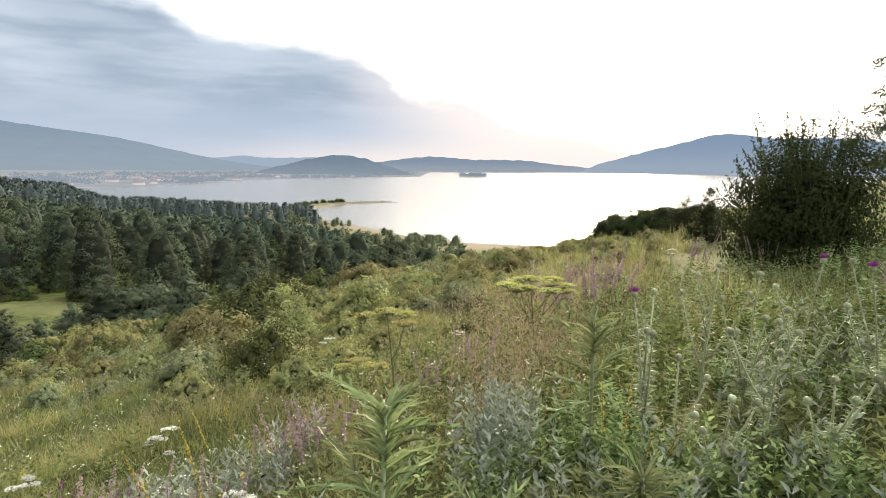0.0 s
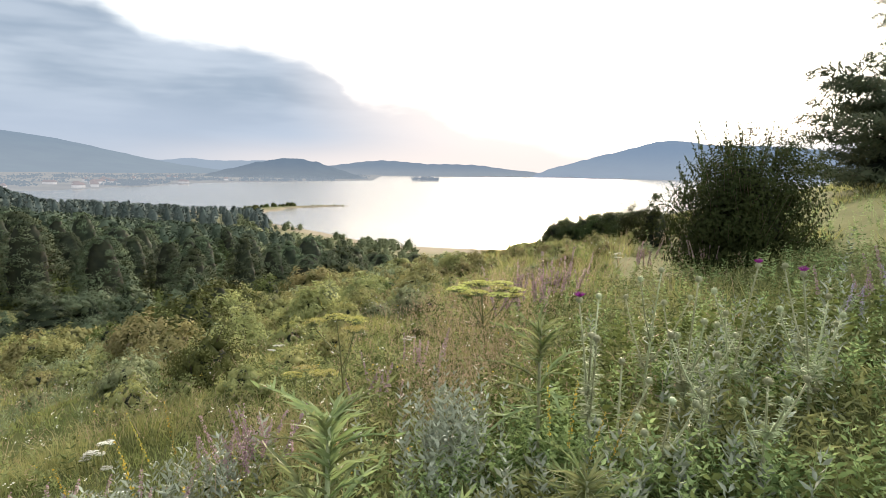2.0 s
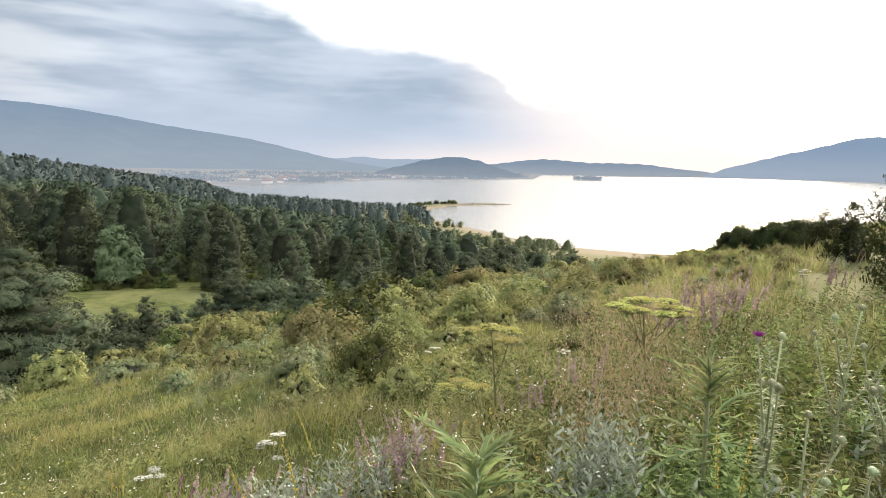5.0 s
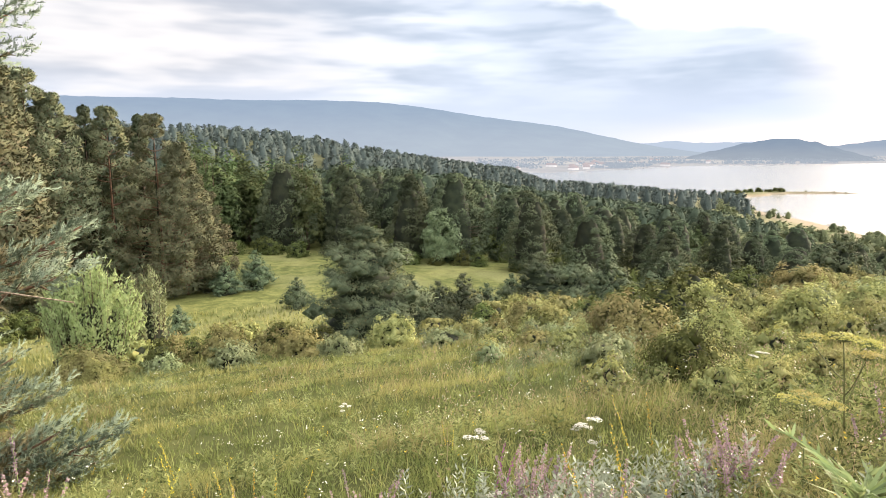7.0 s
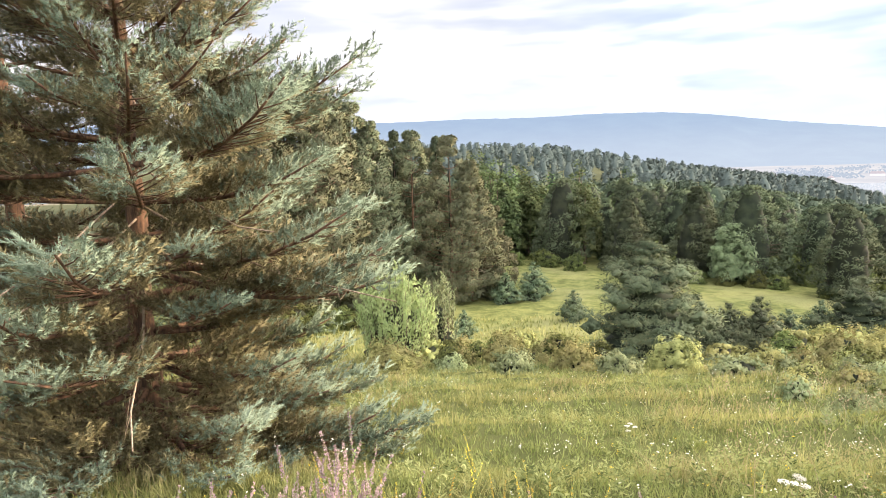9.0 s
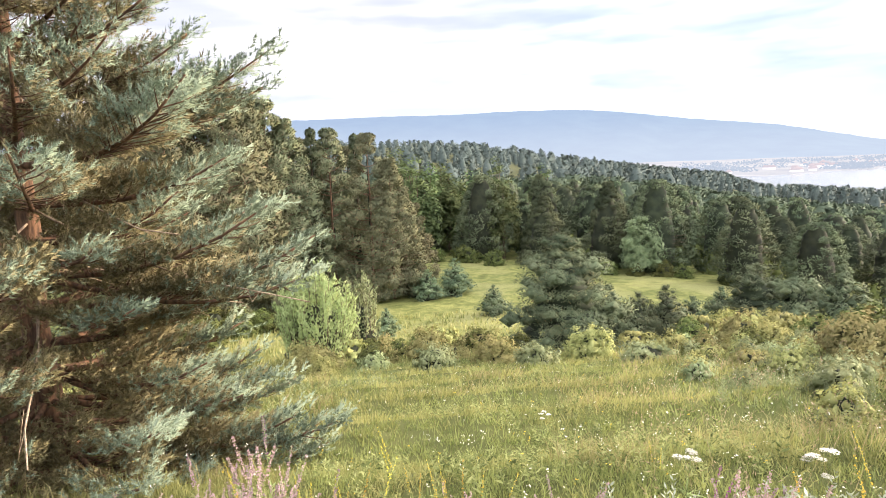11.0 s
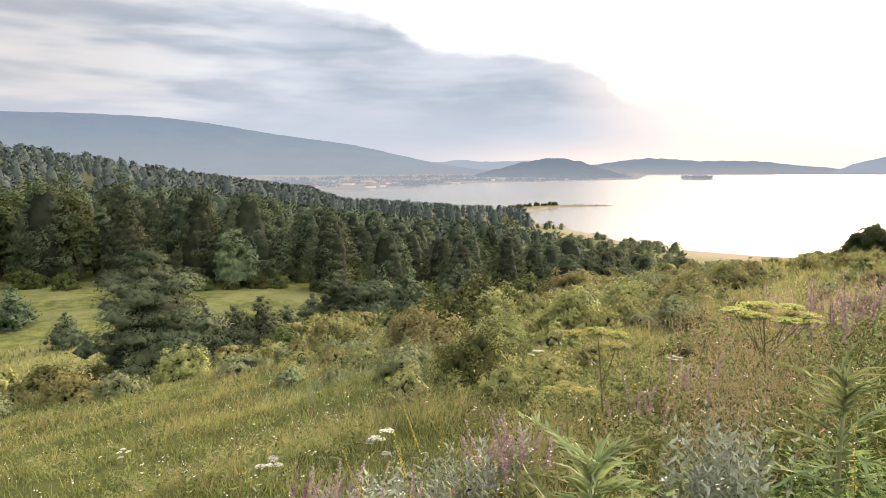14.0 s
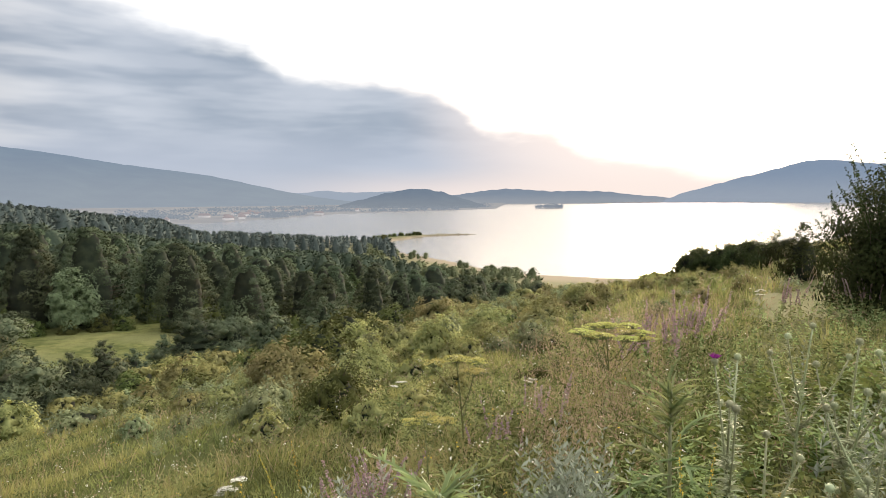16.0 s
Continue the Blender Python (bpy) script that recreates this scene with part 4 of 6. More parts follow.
def leafy_crown(green, wood, height, spread, base_h, clumps, per_clump, leaf, bumpy=0.35, upright=0.25, fill=0.55, stems=9):
    """Leaves in clumps filling an uneven dome, on forked stems from the base."""
    u = rand_dirs(clumps)
    u[:, 2] = np.abs(u[:, 2]) * 1.0 - 0.25 * rng.random(clumps)
    rad = rng.uniform(fill, 1.0, clumps) * (1 + bumpy * wave(u[:, 0] * 3, u[:, 1] * 3 + u[:, 2] * 2, 1, rng.uniform(0, 9)))
    c = u * rad[:, None] * (spread / 2, spread / 2, height - base_h) + (0, 0, base_h)
    c[:, 2] = np.maximum(c[:, 2], base_h * 0.4 + 0.02)
    size = spread * 0.13 * rng.uniform(0.6, 1.4, clumps)
    p = np.repeat(c, per_clump, 0) + rand_dirs(clumps * per_clump) * (rng.random(clumps * per_clump) ** 0.5)[:, None] * np.repeat(size, per_clump)[:, None] * (1, 1, 0.75)
    p[:, 2] = np.maximum(p[:, 2], 0.02)
    n = len(p)
    out = unit(p - np.repeat(c, per_clump, 0)) * 0.5 + unit(p - (0, 0, height * 0.15)) * 0.9 + (0, 0, 0.2)
    way = rand_dirs(n) + (0, 0, upright)
    way = way - out * (np.sum(way * out, 1) / np.sum(out * out, 1))[:, None] * 0.8
    soft = unit(p - np.repeat(c, per_clump, 0)) * 0.6 + unit(c.repeat(per_clump, 0) * (1, 1, 0.8)) * 0.6 + (0, 0, 0.3) + rand_dirs(n) * 0.35
    needles(green, p, way, leaf * rng.uniform(0.7, 1.4, n), leaf * 0.62, 0.0, soft, 0.7, soft)
    for k in range(0, clumps, max(1, clumps // stems)):
        s = np.linspace(0, 1, 4)
        pts = np.outer(s, c[k]) + np.outer(s * (1 - s), rng.normal(0, 0.15 * spread, 3))
        pts[:, 2] = c[k][2] * s ** 0.8
        tube(wood, pts, height * 0.012 * (1 - 0.8 * s) + 0.002, 4)


def bush(name, label, height, spread, clumps, per_clump, leaf, mat, group="", bumpy=0.35, base_h=0.1, category="shrub", upright=0.25, fill=0.55, inner=0.48, mound=True):
    ob = thing(name, label, category, group)
    green, wood = Geo(), Geo()
    leafy_crown(green, wood, height, spread, base_h * height, clumps, per_clump, leaf, bumpy, upright, fill)
    part("stem", wood, M_BARK, ob)
    q = np.linspace(0, 0.95, 6)
    core = Geo()
    if mound:
        k = 16
        a, o = np.arange(k) * 2.4, np.sqrt((np.arange(k) + 0.5) / k)
        lumps_of(green, np.stack([np.cos(a) * o * spread * 0.33, np.sin(a) * o * spread * 0.33, height * (0.22 + 0.42 * (1 - o ** 2) * rng.uniform(0.7, 1.15, k))], -1), np.outer(rng.uniform(0.75, 1.2, k), (spread * 0.085, spread * 0.085, height * 0.11)), 7, 3, 0.3, 0.0)
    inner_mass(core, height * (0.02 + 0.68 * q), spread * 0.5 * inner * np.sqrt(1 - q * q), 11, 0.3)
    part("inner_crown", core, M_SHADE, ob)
    part("crown", green, mat, ob)
    return ob


def broad_tree(name, label, height, spread, clumps, per_clump, leaf, mat, group="", upright=0.0):
    ob = thing(name, label, "tree", group)
    green, wood = Geo(), Geo()
    leafy_crown(green, wood, height, spread, height * 0.25, clumps, per_clump, leaf, 0.35, upright, 0.5)
    s = np.linspace(0, 1, 6)
    tube(wood, np.stack([0.15 * np.sin(s * 3), 0.1 * np.cos(s * 2) - 0.1, s * height * 0.85], -1), height * 0.02 * (1.1 - s), 7)
    part("trunk", wood, M_BARK, ob, smooth=True)
    part("crown", green, mat, ob)
    return ob


def stand(ob, az, r, turn=0.0, size=1.0, sink=0.05, flat=1.0):
    p = on_ground(az, r)
    ob.matrix_basis = Matrix.Translation(p - (0, 0, sink)) @ pose(0, 0, 0, 0, 0, turn) @ Matrix.Diagonal((size, size, size * flat, 1))
    return ob


def stand_copy(ob, az, r, turn=0.0, size=1.0, sink=0.05, flat=1.0):
    p = on_ground(az, r)
    keep = ob.scale.copy()
    ob.scale = (1, 1, 1)
    c = copy_thing(ob, Matrix.Translation(p - (0, 0, sink)) @ pose(0, 0, 0, 0, 0, turn) @ Matrix.Diagonal((size, size, size * flat, 1)))
    ob.scale = keep
    return c


# near pine whose branches sweep down to the grass, and its neighbour
stand(brush_pine("pine_tree", "large blue-green pine with branches sweeping to the grass", 9.5, 3.8, 0.38, 8, 0.135, 30, 0.6, 14), 88.3, 9.3, 20)
stand(brush_pine("pine_tree", "tall blue-green pine behind a larger one", 11.0, 3.4, 0.55, 6, 0.24, 14, 0.5, 6), 96, 12.5, 75)

# the dark pine on the slope, and others that stand alone
stand(forest_tree("pine_tree", "bushy dark pine standing alone on the slope", 6.3, 3.9, 0.7, M_PINE, "", 12, 10, 0.14, bare=0.0, inner=0.5, dome=1.45, sprays=230, size=0.22, clumps=3, pad=0.19, dry=0.12, slim=0.3, dead=3, thick=0.75, ragged=0.3), 44.4, 31.5, 10)
stand(forest_tree("pine_tree", "dark spreading pine among yellow shrubs", 5.6, 3.5, 0.7, M_PINE, "", 11, 9, 0.12, bare=0.02, inner=0.6, dome=1.3, sprays=200, size=0.22, clumps=2, slim=0.32, pad=0.27, thick=0.85, ragged=0.28), 28.4, 51, 40)
stand(forest_tree("pine_tree", "dark rounded pine beside a taller one", 4.4, 3.2, 0.6, M_PINE, "", 9, 9, 0.1, bare=0.02, inner=0.5, dome=1.8, sprays=160, size=0.24, clumps=2, pad=0.28, slim=0.28, thick=0.7), 25.4, 52, 70)
stand(forest_tree("pine_tree", "dark pine on the meadow's brow", 6.6, 3.7, 0.62, M_PINE, "", 13, 10, 0.05, bare=0.02, inner=0.28, sprays=260, size=0.27, clumps=3, pad=0.19, thick=0.5, ragged=0.45, slim=0.3, cushions=False), -39.9, 24, 40)
young = forest_tree("young_pine", "young dark green pine in the meadow", 2.8, 1.6, 0.75, M_PINE, "young pines on the slope", 9, 7, 0.0, bare=0.02, inner=0.4, sprays=90, size=0.3, pad=0.3, thick=0.9, dome=1.2)
stand(young, 54, 72, 0, 1.6)
for az, r, s in ((50.5, 60, 1.1), (40.3, 36, 1.35), (37.8, 37, 1.15), (35.5, 38, 1.3), (33.3, 41, 1.05), (31, 52, 1.3), (56.5, 70, 1.3), (57.5, 73, 1.5), (60.5, 52, 0.9)):
    stand_copy(young, az, r, rng.uniform(0, 360), s)
stand_copy(young, 22.5, 42, 10, 1.55)
stand_copy(young, 17.6, 40, 60, 1.35)
stand_copy(young, 4.6, 50, 100, 1.6)
stand_copy(young, 6.2, 51, 200, 1.4)

# grove of tall pines and a spruce
tall = [full_tree("pine_tree", "tall pine with a reddish bare lower trunk", 17, sp, t, dm, M_GROVE, "grove of tall pines", 30000, 0.36, 130, 0.55, 15, 0.55, 0.22, 0.03, M_REDBARK, 7, dry=0.07) for sp, t, dm in ((4.2, 0.9, 1.3), (3.8, 0.8, 1.4), (4.5, 0.95, 1.2))]
spruce = full_tree("spruce_tree", "tall narrow dark spruce", 19, 3.0, 1.0, 1.05, M_FOREST, "grove of tall pines", 20000, 0.36, 120, 0.55, 17, 0.8, 0.15, 0.2, category="spruce tree")
GROVE_TOP = [(55, -6.5), (57, -4.0), (58.8, 0.2), (61.8, 2.1), (64.2, 2.4), (66.3, 3.0), (68.6, 3.2), (70.3, 4.5), (73.8, 6.1), (80, 7.0), (90, 8.0)]


def grove_size(az, r, tall_as):
    """Scale that lets a tree of the grove reach the grove's outline."""
    top = EYE + r * math.tan(radians(float(np.interp(az, *np.array(GROVE_TOP).T))))
    return 1.13 * (top - on_ground(az, r)[2]) / tall_as


for k, (az, r, s) in enumerate(((61.5, 73, 1.0), (64.7, 76, 0.99), (59.6, 72, 0.93), (57.4, 74, 0.9), (63.2, 84, 0.9), (68.6, 74, 1.0), (70.2, 72, 1.02), (71.8, 69, 1.0), (73.8, 66, 1.02), (70.8, 84, 0.96), (75.8, 66, 0.98), (78, 62, 1.0), (60.4, 86, 0.85), (67.6, 84, 0.9), (73, 80, 0.97), (81, 64, 1.0), (65.6, 88, 0.85), (58.4, 82, 0.8), (69.3, 92, 0.9), (76.5, 80, 0.95))):
    (stand if k < 3 else stand_copy)(tall[k % 3], az, r, rng.uniform(0, 360), grove_size(az, r, 17) * s)
stand(spruce, 66.3, 78, 0, 1.04 * (EYE + 78 * math.tan(radians(3.65)) - on_ground(66.3, 78)[2]) / 19)
stand_copy(spruce, 62.6, 79, 40, grove_size(62.6, 79, 19) * 0.98)

# broad-leaved trees
def shoot_bush(name, label, height, spread, shoots, leaf, mat, per=60):
    """A bush of many rods fanning up from the foot, each feathered with leaves to its tip."""
    ob = thing(name, label, "bush")
    wood, green = Geo(), Geo()
    for k in range(shoots):
        a, out = k * 2.4 + rng.normal(0, 0.2), math.sqrt((k + 0.5) / shoots)
        tip = np.array([math.cos(a) * out * spread / 2, math.sin(a) * out * spread / 2, height * (1.0 - 0.36 * out ** 2.2) * rng.uniform(0.7, 1.08)])
        s = np.linspace(0, 1, 5)
        rod = np.stack([tip[0] * (0.5 + 0.5 * s ** 0.8), tip[1] * (0.5 + 0.5 * s ** 0.8), tip[2] * s], -1)
        tube(wood, rod, 0.03 * (1.1 - s), 3)
        w = rng.uniform(0.12, 1.02, per)
        p = np.stack([np.interp(w, s, rod[:, c]) for c in range(3)], -1)
        off = rand_dirs(per)
        p = p + off * (0.09 * spread * (1.12 - w) ** 0.7)[:, None] * (1, 1, 0.6)
        soft = off * 0.7 + unit(tip * (1, 1, 0.25)) * 0.7 * out + (0, 0, 0.45)
        needles(green, p, rand_dirs(per) * 0.7 + (0, 0, 0.85), leaf * rng.uniform(0.8, 1.5, per), leaf * 0.55, 0.0, soft, 0.5, soft)
    part("stem", wood, M_BARK, ob)
    core = Geo()
    q = np.linspace(0, 0.95, 7)
    inner_mass(core, height * (0.02 + 0.62 * q), spread * 0.3 * np.sqrt(1.02 - q * q), 11, 0.25)
    part("inner_crown", core, M_SHADE, ob)
    part("crown", green, mat, ob)
    return ob


stand(shoot_bush("alder_bush", "tall light green alder bush at the meadow's edge", 5.4, 4.7, 150, 0.17, M_ALDER, 90), 66.9, 34)
stand(shoot_bush("willow_bush", "grey-green willow bush beside pines", 5.4, 2.6, 60, 0.16, M_SHRUBG, 80), 63.0, 38)
stand(broad_tree("willow_tree", "pale green drooping willow before the forest", 8.0, 5.6, 260, 60, 0.3, M_WILLOW, upright=-0.9), 37.4, 86)
birches = [broad_tree("birch_tree", "light green broad-leaved tree in the forest", 14, 7, 170, 34, 0.5, M_BROAD, "broad-leaved trees in the forest") for k in range(2)]
BIRCH_TOP = [(15, -6.2), (20, -5.5), (44, -0.9), (47, -0.3), (50, 0.2), (53, 0.7), (56, 1.1), (60, 1.4)]
for k, (az, r) in enumerate(((57.6, 120), (55.8, 122), (59.4, 124), (54.2, 118), (57.0, 112), (52.0, 124), (50.0, 130), (49.4, 104), (58.4, 132), (54.9, 130), (46, 128), (19, 120), (15, 130))):
    top = EYE + r * math.tan(radians(float(np.interp(az, *np.array(BIRCH_TOP).T)))) - on_ground(az, r)[2]
    (stand if k < 2 else stand_copy)(birches[k % 2], az, r, rng.uniform(0, 360), 0.5 + 0.5 * top / 14 * (0.7 if r == 104 else 1.0), 0.05, top / 14 * rng.uniform(0.9, 1.0) / (0.5 + 0.5 * top / 14 * (0.7 if r == 104 else 1.0)))

# the dark bush on the brow, its ragged outline thick with leafy shoots
haw = bush("hawthorn_bush", "large dark hawthorn bush with a ragged top", 2.25, 2.5, 560, 72, 0.055, M_DARKLEAF, base_h=0.1, bumpy=0.5, category="bush", upright=0.3, fill=0.3, inner=0.45, mound=False)
wood, green = Geo(), Geo()
for k in range(150):
    d = rand_dirs(1)[0] * (1, 1, 0.8)
    d[2] = abs(d[2]) * 1.1 - 0.1
    foot = d * (0.92, 0.92, 1.45) + (0, 0, 0.5)
    ln, s = rng.uniform(0.25, 0.8), np.linspace(0, 1, 4)
    shoot = foot + np.outer(s, unit(d * (0.8, 0.8, 0.5) + (0, 0, 0.75) + rng.normal(0, 0.2, 3))) * ln + np.outer(s * s, (0, 0, 0.06))
    tube(wood, shoot, 0.006 * (1.1 - s), 3)
    m = int(ln * 80)
    w = rng.uniform(0.05, 1.0, m)
    p = np.stack([np.interp(w, s, shoot[:, c]) for c in range(3)], -1)
    leaves(green, p, rand_dirs(m) + (0, 0, 0.4), rng.uniform(0.026, 0.046, m), 0.022)
part("twig", wood, M_BARK, haw)
part("shoot_foliage", green, M_DARKLEAF, haw, "small leaves on thin upright shoots")
stand(haw, -29.7, 11.2, 40, 0.95, 0.05, 1.12)

# forest on the far side of the dip
firs = [full_tree("pine_tree", "dark rounded pine of the forest edge", 13.0, sp, t, dm, M_FOREST, "forest pines", 14000, 0.4, 120, 0.36, tr, ft, 0.06, 0.62) for t, dm, sp, tr, ft in ((0.62, 2.0, 4.0, 11, 0.6), (0.72, 1.5, 4.0, 12, 0.75), (0.58, 2.4, 4.2, 10, 0.55), (0.9, 1.2, 4.0, 13, 0.85), (0.66, 1.8, 4.5, 11, 0.7), (0.8, 1.4, 3.8, 12, 0.8))]
deep = [full_tree("pine_tree", "dark pine deeper in the forest", 13.0, sp, t, dm, M_FOREST, "forest pines", 7500, 0.5, 70, 0.34, 8, 0.6, 0.05, 0.62) for t, dm, sp in ((0.62, 2.2, 4.4), (0.75, 1.6, 4.2), (0.58, 2.5, 4.6))]
spots, used = [], set()
tries = 0
while len(spots) < 140 and tries < 20000:
    tries += 1
    az, r = rng.uniform(-2, 84), rng.uniform(70, 215)
    edge = np.interp(az, [-2, 6, 12, 20, 28, 34, 39, 44, 49, 56, 60, 84], [95, 80, 76, 74, 76, 87, 88, 92, 98, 107, 112, 90])
    if r < edge or r > edge + 75 or (az > 64 and r > 150) or (az < 8 and r > 170):
        continue
    x, y = heading(az, r)
    if all((x - a) ** 2 + (y - b) ** 2 > np.interp(az, [20, 50], [38, 52]) for a, b in spots):
        spots.append((x, y))
        pool = deep if r > edge + 32 else ([firs[0], firs[2], firs[4]] if az < 34 and rng.random() < 0.75 else firs)
        tree = pool[int(rng.integers(len(pool)))]
        tall_as = min(rng.uniform(10.5, 15) if az > 32 else rng.uniform(8.5, 12.5), float(room_under_treeline(x, y, NEAR_TREELINE)) * rng.uniform(0.72, 1.06), rng.uniform(6.0, 9.5) if az < 22 else 19)
        wide_as = tall_as * np.interp(tall_as, [5, 13, 19], [1.45, 1.1, 1.0])
        (stand_copy if tree.name in used else stand)(tree, az, r, rng.uniform(0, 360), wide_as / 13.0, 0.05, tall_as / wide_as)
        used.add(tree.name)
for tree in firs + deep:
    if tree.name not in used:
        stand(tree, 40 + len(used), 130 + 4 * len(used), 0, 0.7)
        used.add(tree.name)


dark_shrub = bush("dark_green_shrub", "dark green shrub standing in the grass", 1.35, 1.7, 90, 34, 0.10, M_DARKSHRUB, "dark shrubs", bumpy=0.35, fill=0.35, upright=0.4, mound=False)
stand(dark_shrub, 16.0, 20.5)


# woods beyond, too many to count
def wood_shape(kind, sprays, lobes):
    """One far tree of unit height: a rounded or pointed crown of leaf sprays."""
    g = Geo()
    pointed, wide = kind
    dome, taper = 2.4 - 1.9 * pointed, 0.58 + 0.45 * pointed
    ph = rng.uniform(0, 6.3, 3)

    def outline(q, a):
        return wide * (1 - q ** dome) ** taper * (0.6 + 0.4 * np.minimum(1, q * 4)) * (1 + 0.12 * np.sin(2 * a + ph[0] + 3 * q) + 0.1 * np.sin(5 * a + ph[1]) * np.sin(9 * q + ph[2]))

    n = lobes * sprays
    q, a = rng.random(n) ** 0.8 * 0.98, rng.uniform(0, 6.3, n)
    out = np.stack([np.cos(a), np.sin(a), 0 * a], -1)
    p = out * (outline(q, a) * rng.uniform(0.82, 1.08, n))[:, None] + np.stack([0 * q, 0 * q, q], -1)
    soft = out * 0.8 + np.stack([0 * q, 0 * q, 0.2 + 0.9 * q ** 2], -1) + rand_dirs(n) * 0.45
    ln = 0.11 * rng.uniform(0.7, 1.3, n) * (200.0 / n) ** 0.4
    needles(g, p, out * 0.4 + rand_dirs(n) * 0.7 + (0, 0, 0.35), ln, ln * 0.55, 0.0, soft, 0.4, soft)
    h, b = np.linspace(0, 0.96, 6), np.arange(7) * 2 * math.pi / 7
    H, B = np.repeat(h, 7), np.tile(b, 6)
    side = np.stack([np.cos(B), np.sin(B), 0 * B], -1)
    v = side * (outline(H, B) * 0.66)[:, None] + np.stack([0 * H, 0 * H, H], -1)
    f = [t for i in range(5) for j in range(7) for t in ((i * 7 + j, i * 7 + (j + 1) % 7, i * 7 + 7 + (j + 1) % 7), (i * 7 + j, i * 7 + 7 + (j + 1) % 7, i * 7 + 7 + j))]
    g.add(v, f, unit(side * 0.8 + np.stack([0 * H, 0 * H, 0.15 + 0.9 * H ** 2], -1)))
    return g


def far_woods(name, label, where, mat, sprays, lobes=6, broad=1.0, category="woods"):
    g = Geo()
    x, y, h = where
    z = ground(x, y)
    kinds = [wood_shape(k, sprays, lobes) for k in ((0.15, 0.34), (0.4, 0.3), (0.0, 0.40), (0.6, 0.3), (0.2, 0.36), (0.1, 0.42))]
    for k in range(len(x)):
        w = h[k] * rng.uniform(0.8, 1.25) * broad
        g.join(kinds[int(rng.integers(6))], (x[k], y[k], z[k] - 0.03 * h[k]), rng.uniform(0, 6.3), (w, w, h[k]))
    return tagged(part(name, g, mat), label, category, kind="stuff")


def polar(az, r):
    return -r * np.sin(np.radians(az)), r * np.cos(np.radians(az))


def spaced(x, y, gap):
    """Which of the places to keep, so that no two stand closer than gap."""
    keep, grid = np.zeros(len(x), bool), {}
    for k in range(len(x)):
        i, j = int(x[k] // gap), int(y[k] // gap)
        if all((x[k] - a) ** 2 + (y[k] - b) ** 2 > gap * gap for di in (-1, 0, 1) for dj in (-1, 0, 1) for a, b in grid.get((i + di, j + dj), ())):
            keep[k] = True
            grid.setdefault((i, j), []).append((x[k], y[k]))
    return keep


# the slope behind the forest's edge
az, r = rng.uniform(9, 84, 3000), rng.uniform(130, 300, 3000)
x, y = polar(az, r)
keep = (r > np.interp(az, [9, 20, 28, 34, 44, 56, 86], [165, 135, 138, 150, 162, 178, 165])) & (r < np.interp(az, *np.array(NEAR_SHORE).T) - 40) & ~((az < 13) & (wave(x, y, 20, 4) > -0.2))
x, y, az, r = x[keep], y[keep], az[keep], r[keep]
keep = spaced(x, y, 6.2)
x, y, az = x[keep], y[keep], az[keep]
top = room_under_treeline(x, y, NEAR_TREELINE)
hgt = np.minimum(rng.uniform(8, 14, len(x)), top * rng.uniform(0.8, 1.0, len(x)))
keep = hgt > 2.5
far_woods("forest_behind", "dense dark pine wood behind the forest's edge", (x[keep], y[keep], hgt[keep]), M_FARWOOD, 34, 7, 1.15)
# the farther ridge and the flat woods towards the lake
az, r = rng.uniform(11, 80, 5200), rng.uniform(300, 1080, 5200)
x, y = polar(az, r)
keep = (r < np.interp(az, *np.array(NEAR_SHORE).T) * np.interp(az, [11, 12.6, 26], [0.92, 0.98, 1.0]) - 10) & (x > -900)
x, y = x[keep], y[keep]
keep = spaced(x, y, 10.5)
x, y = x[keep], y[keep]
hgt = np.minimum(rng.uniform(8, 14, len(x)), room_under_treeline(x, y) * rng.uniform(0.78, 1.0, len(x)))
keep = hgt > 2.0
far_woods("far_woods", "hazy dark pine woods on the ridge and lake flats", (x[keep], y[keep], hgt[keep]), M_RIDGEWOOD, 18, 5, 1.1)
# undergrowth that closes the ground between the trunks
m_az, m_r = rng.uniform(2, 84, 520), rng.uniform(78, 150, 520)
keep = m_r > np.interp(m_az, [-2, 6, 12, 20, 28, 34, 39, 44, 49, 56, 60, 84], [95, 84, 80, 78, 82, 92, 94, 98, 106, 120, 102, 94])
x, y = polar(m_az[keep], m_r[keep])
far_woods("undergrowth", "dark undergrowth between the forest's trunks", (x, y, rng.uniform(1.6, 3.2, len(x))), M_DARKSHRUB, 14, 4, 1.3, "undergrowth")
az, r = rng.uniform(-2, 14, 1100), rng.uniform(120, 440, 1100)
x, y = polar(az, r)
keep = (r < np.interp(az, *np.array(NEAR_SHORE).T) - 14) & (wave(x, y, 18, 3) > np.where(r > 220, 0.05, -0.45))
far_woods("shore_scrub", "scattered scrub above the lake shore", (x[keep], y[keep], rng.uniform(1.5, 4.5, keep.sum())), M_SCRUB, 12, 3, 1.5, "scrub")
# the narrow spit that runs out into the lake
line = np.array([heading(a, q) for a, q in ((13.6, 500), (12.2, 528), (10.6, 556), (9.0, 572), (7.2, 584), (5.4, 592), (3.8, 598))])
wid, hig = (14, 17, 12, 8, 6, 5, 1.5), (0.5, 2.0, 1.9, 1.5, 1.2, 1.0, 0.1)
k = np.linspace(0, 6, 61)
mid = np.stack([np.interp(k, np.arange(7), line[:, c]) for c in (0, 1)], -1)
mid = mid + np.stack([0 * k, 1.2 * np.sin(k * 3)], -1)
wid, hig = np.interp(k, np.arange(7), wid) * (1 + 0.2 * np.sin(k * 5)), np.interp(k, np.arange(7), hig)
nor = np.gradient(mid, axis=0)[:, ::-1] * (-1, 1)
nor = nor / np.linalg.norm(nor, axis=1, keepdims=True)
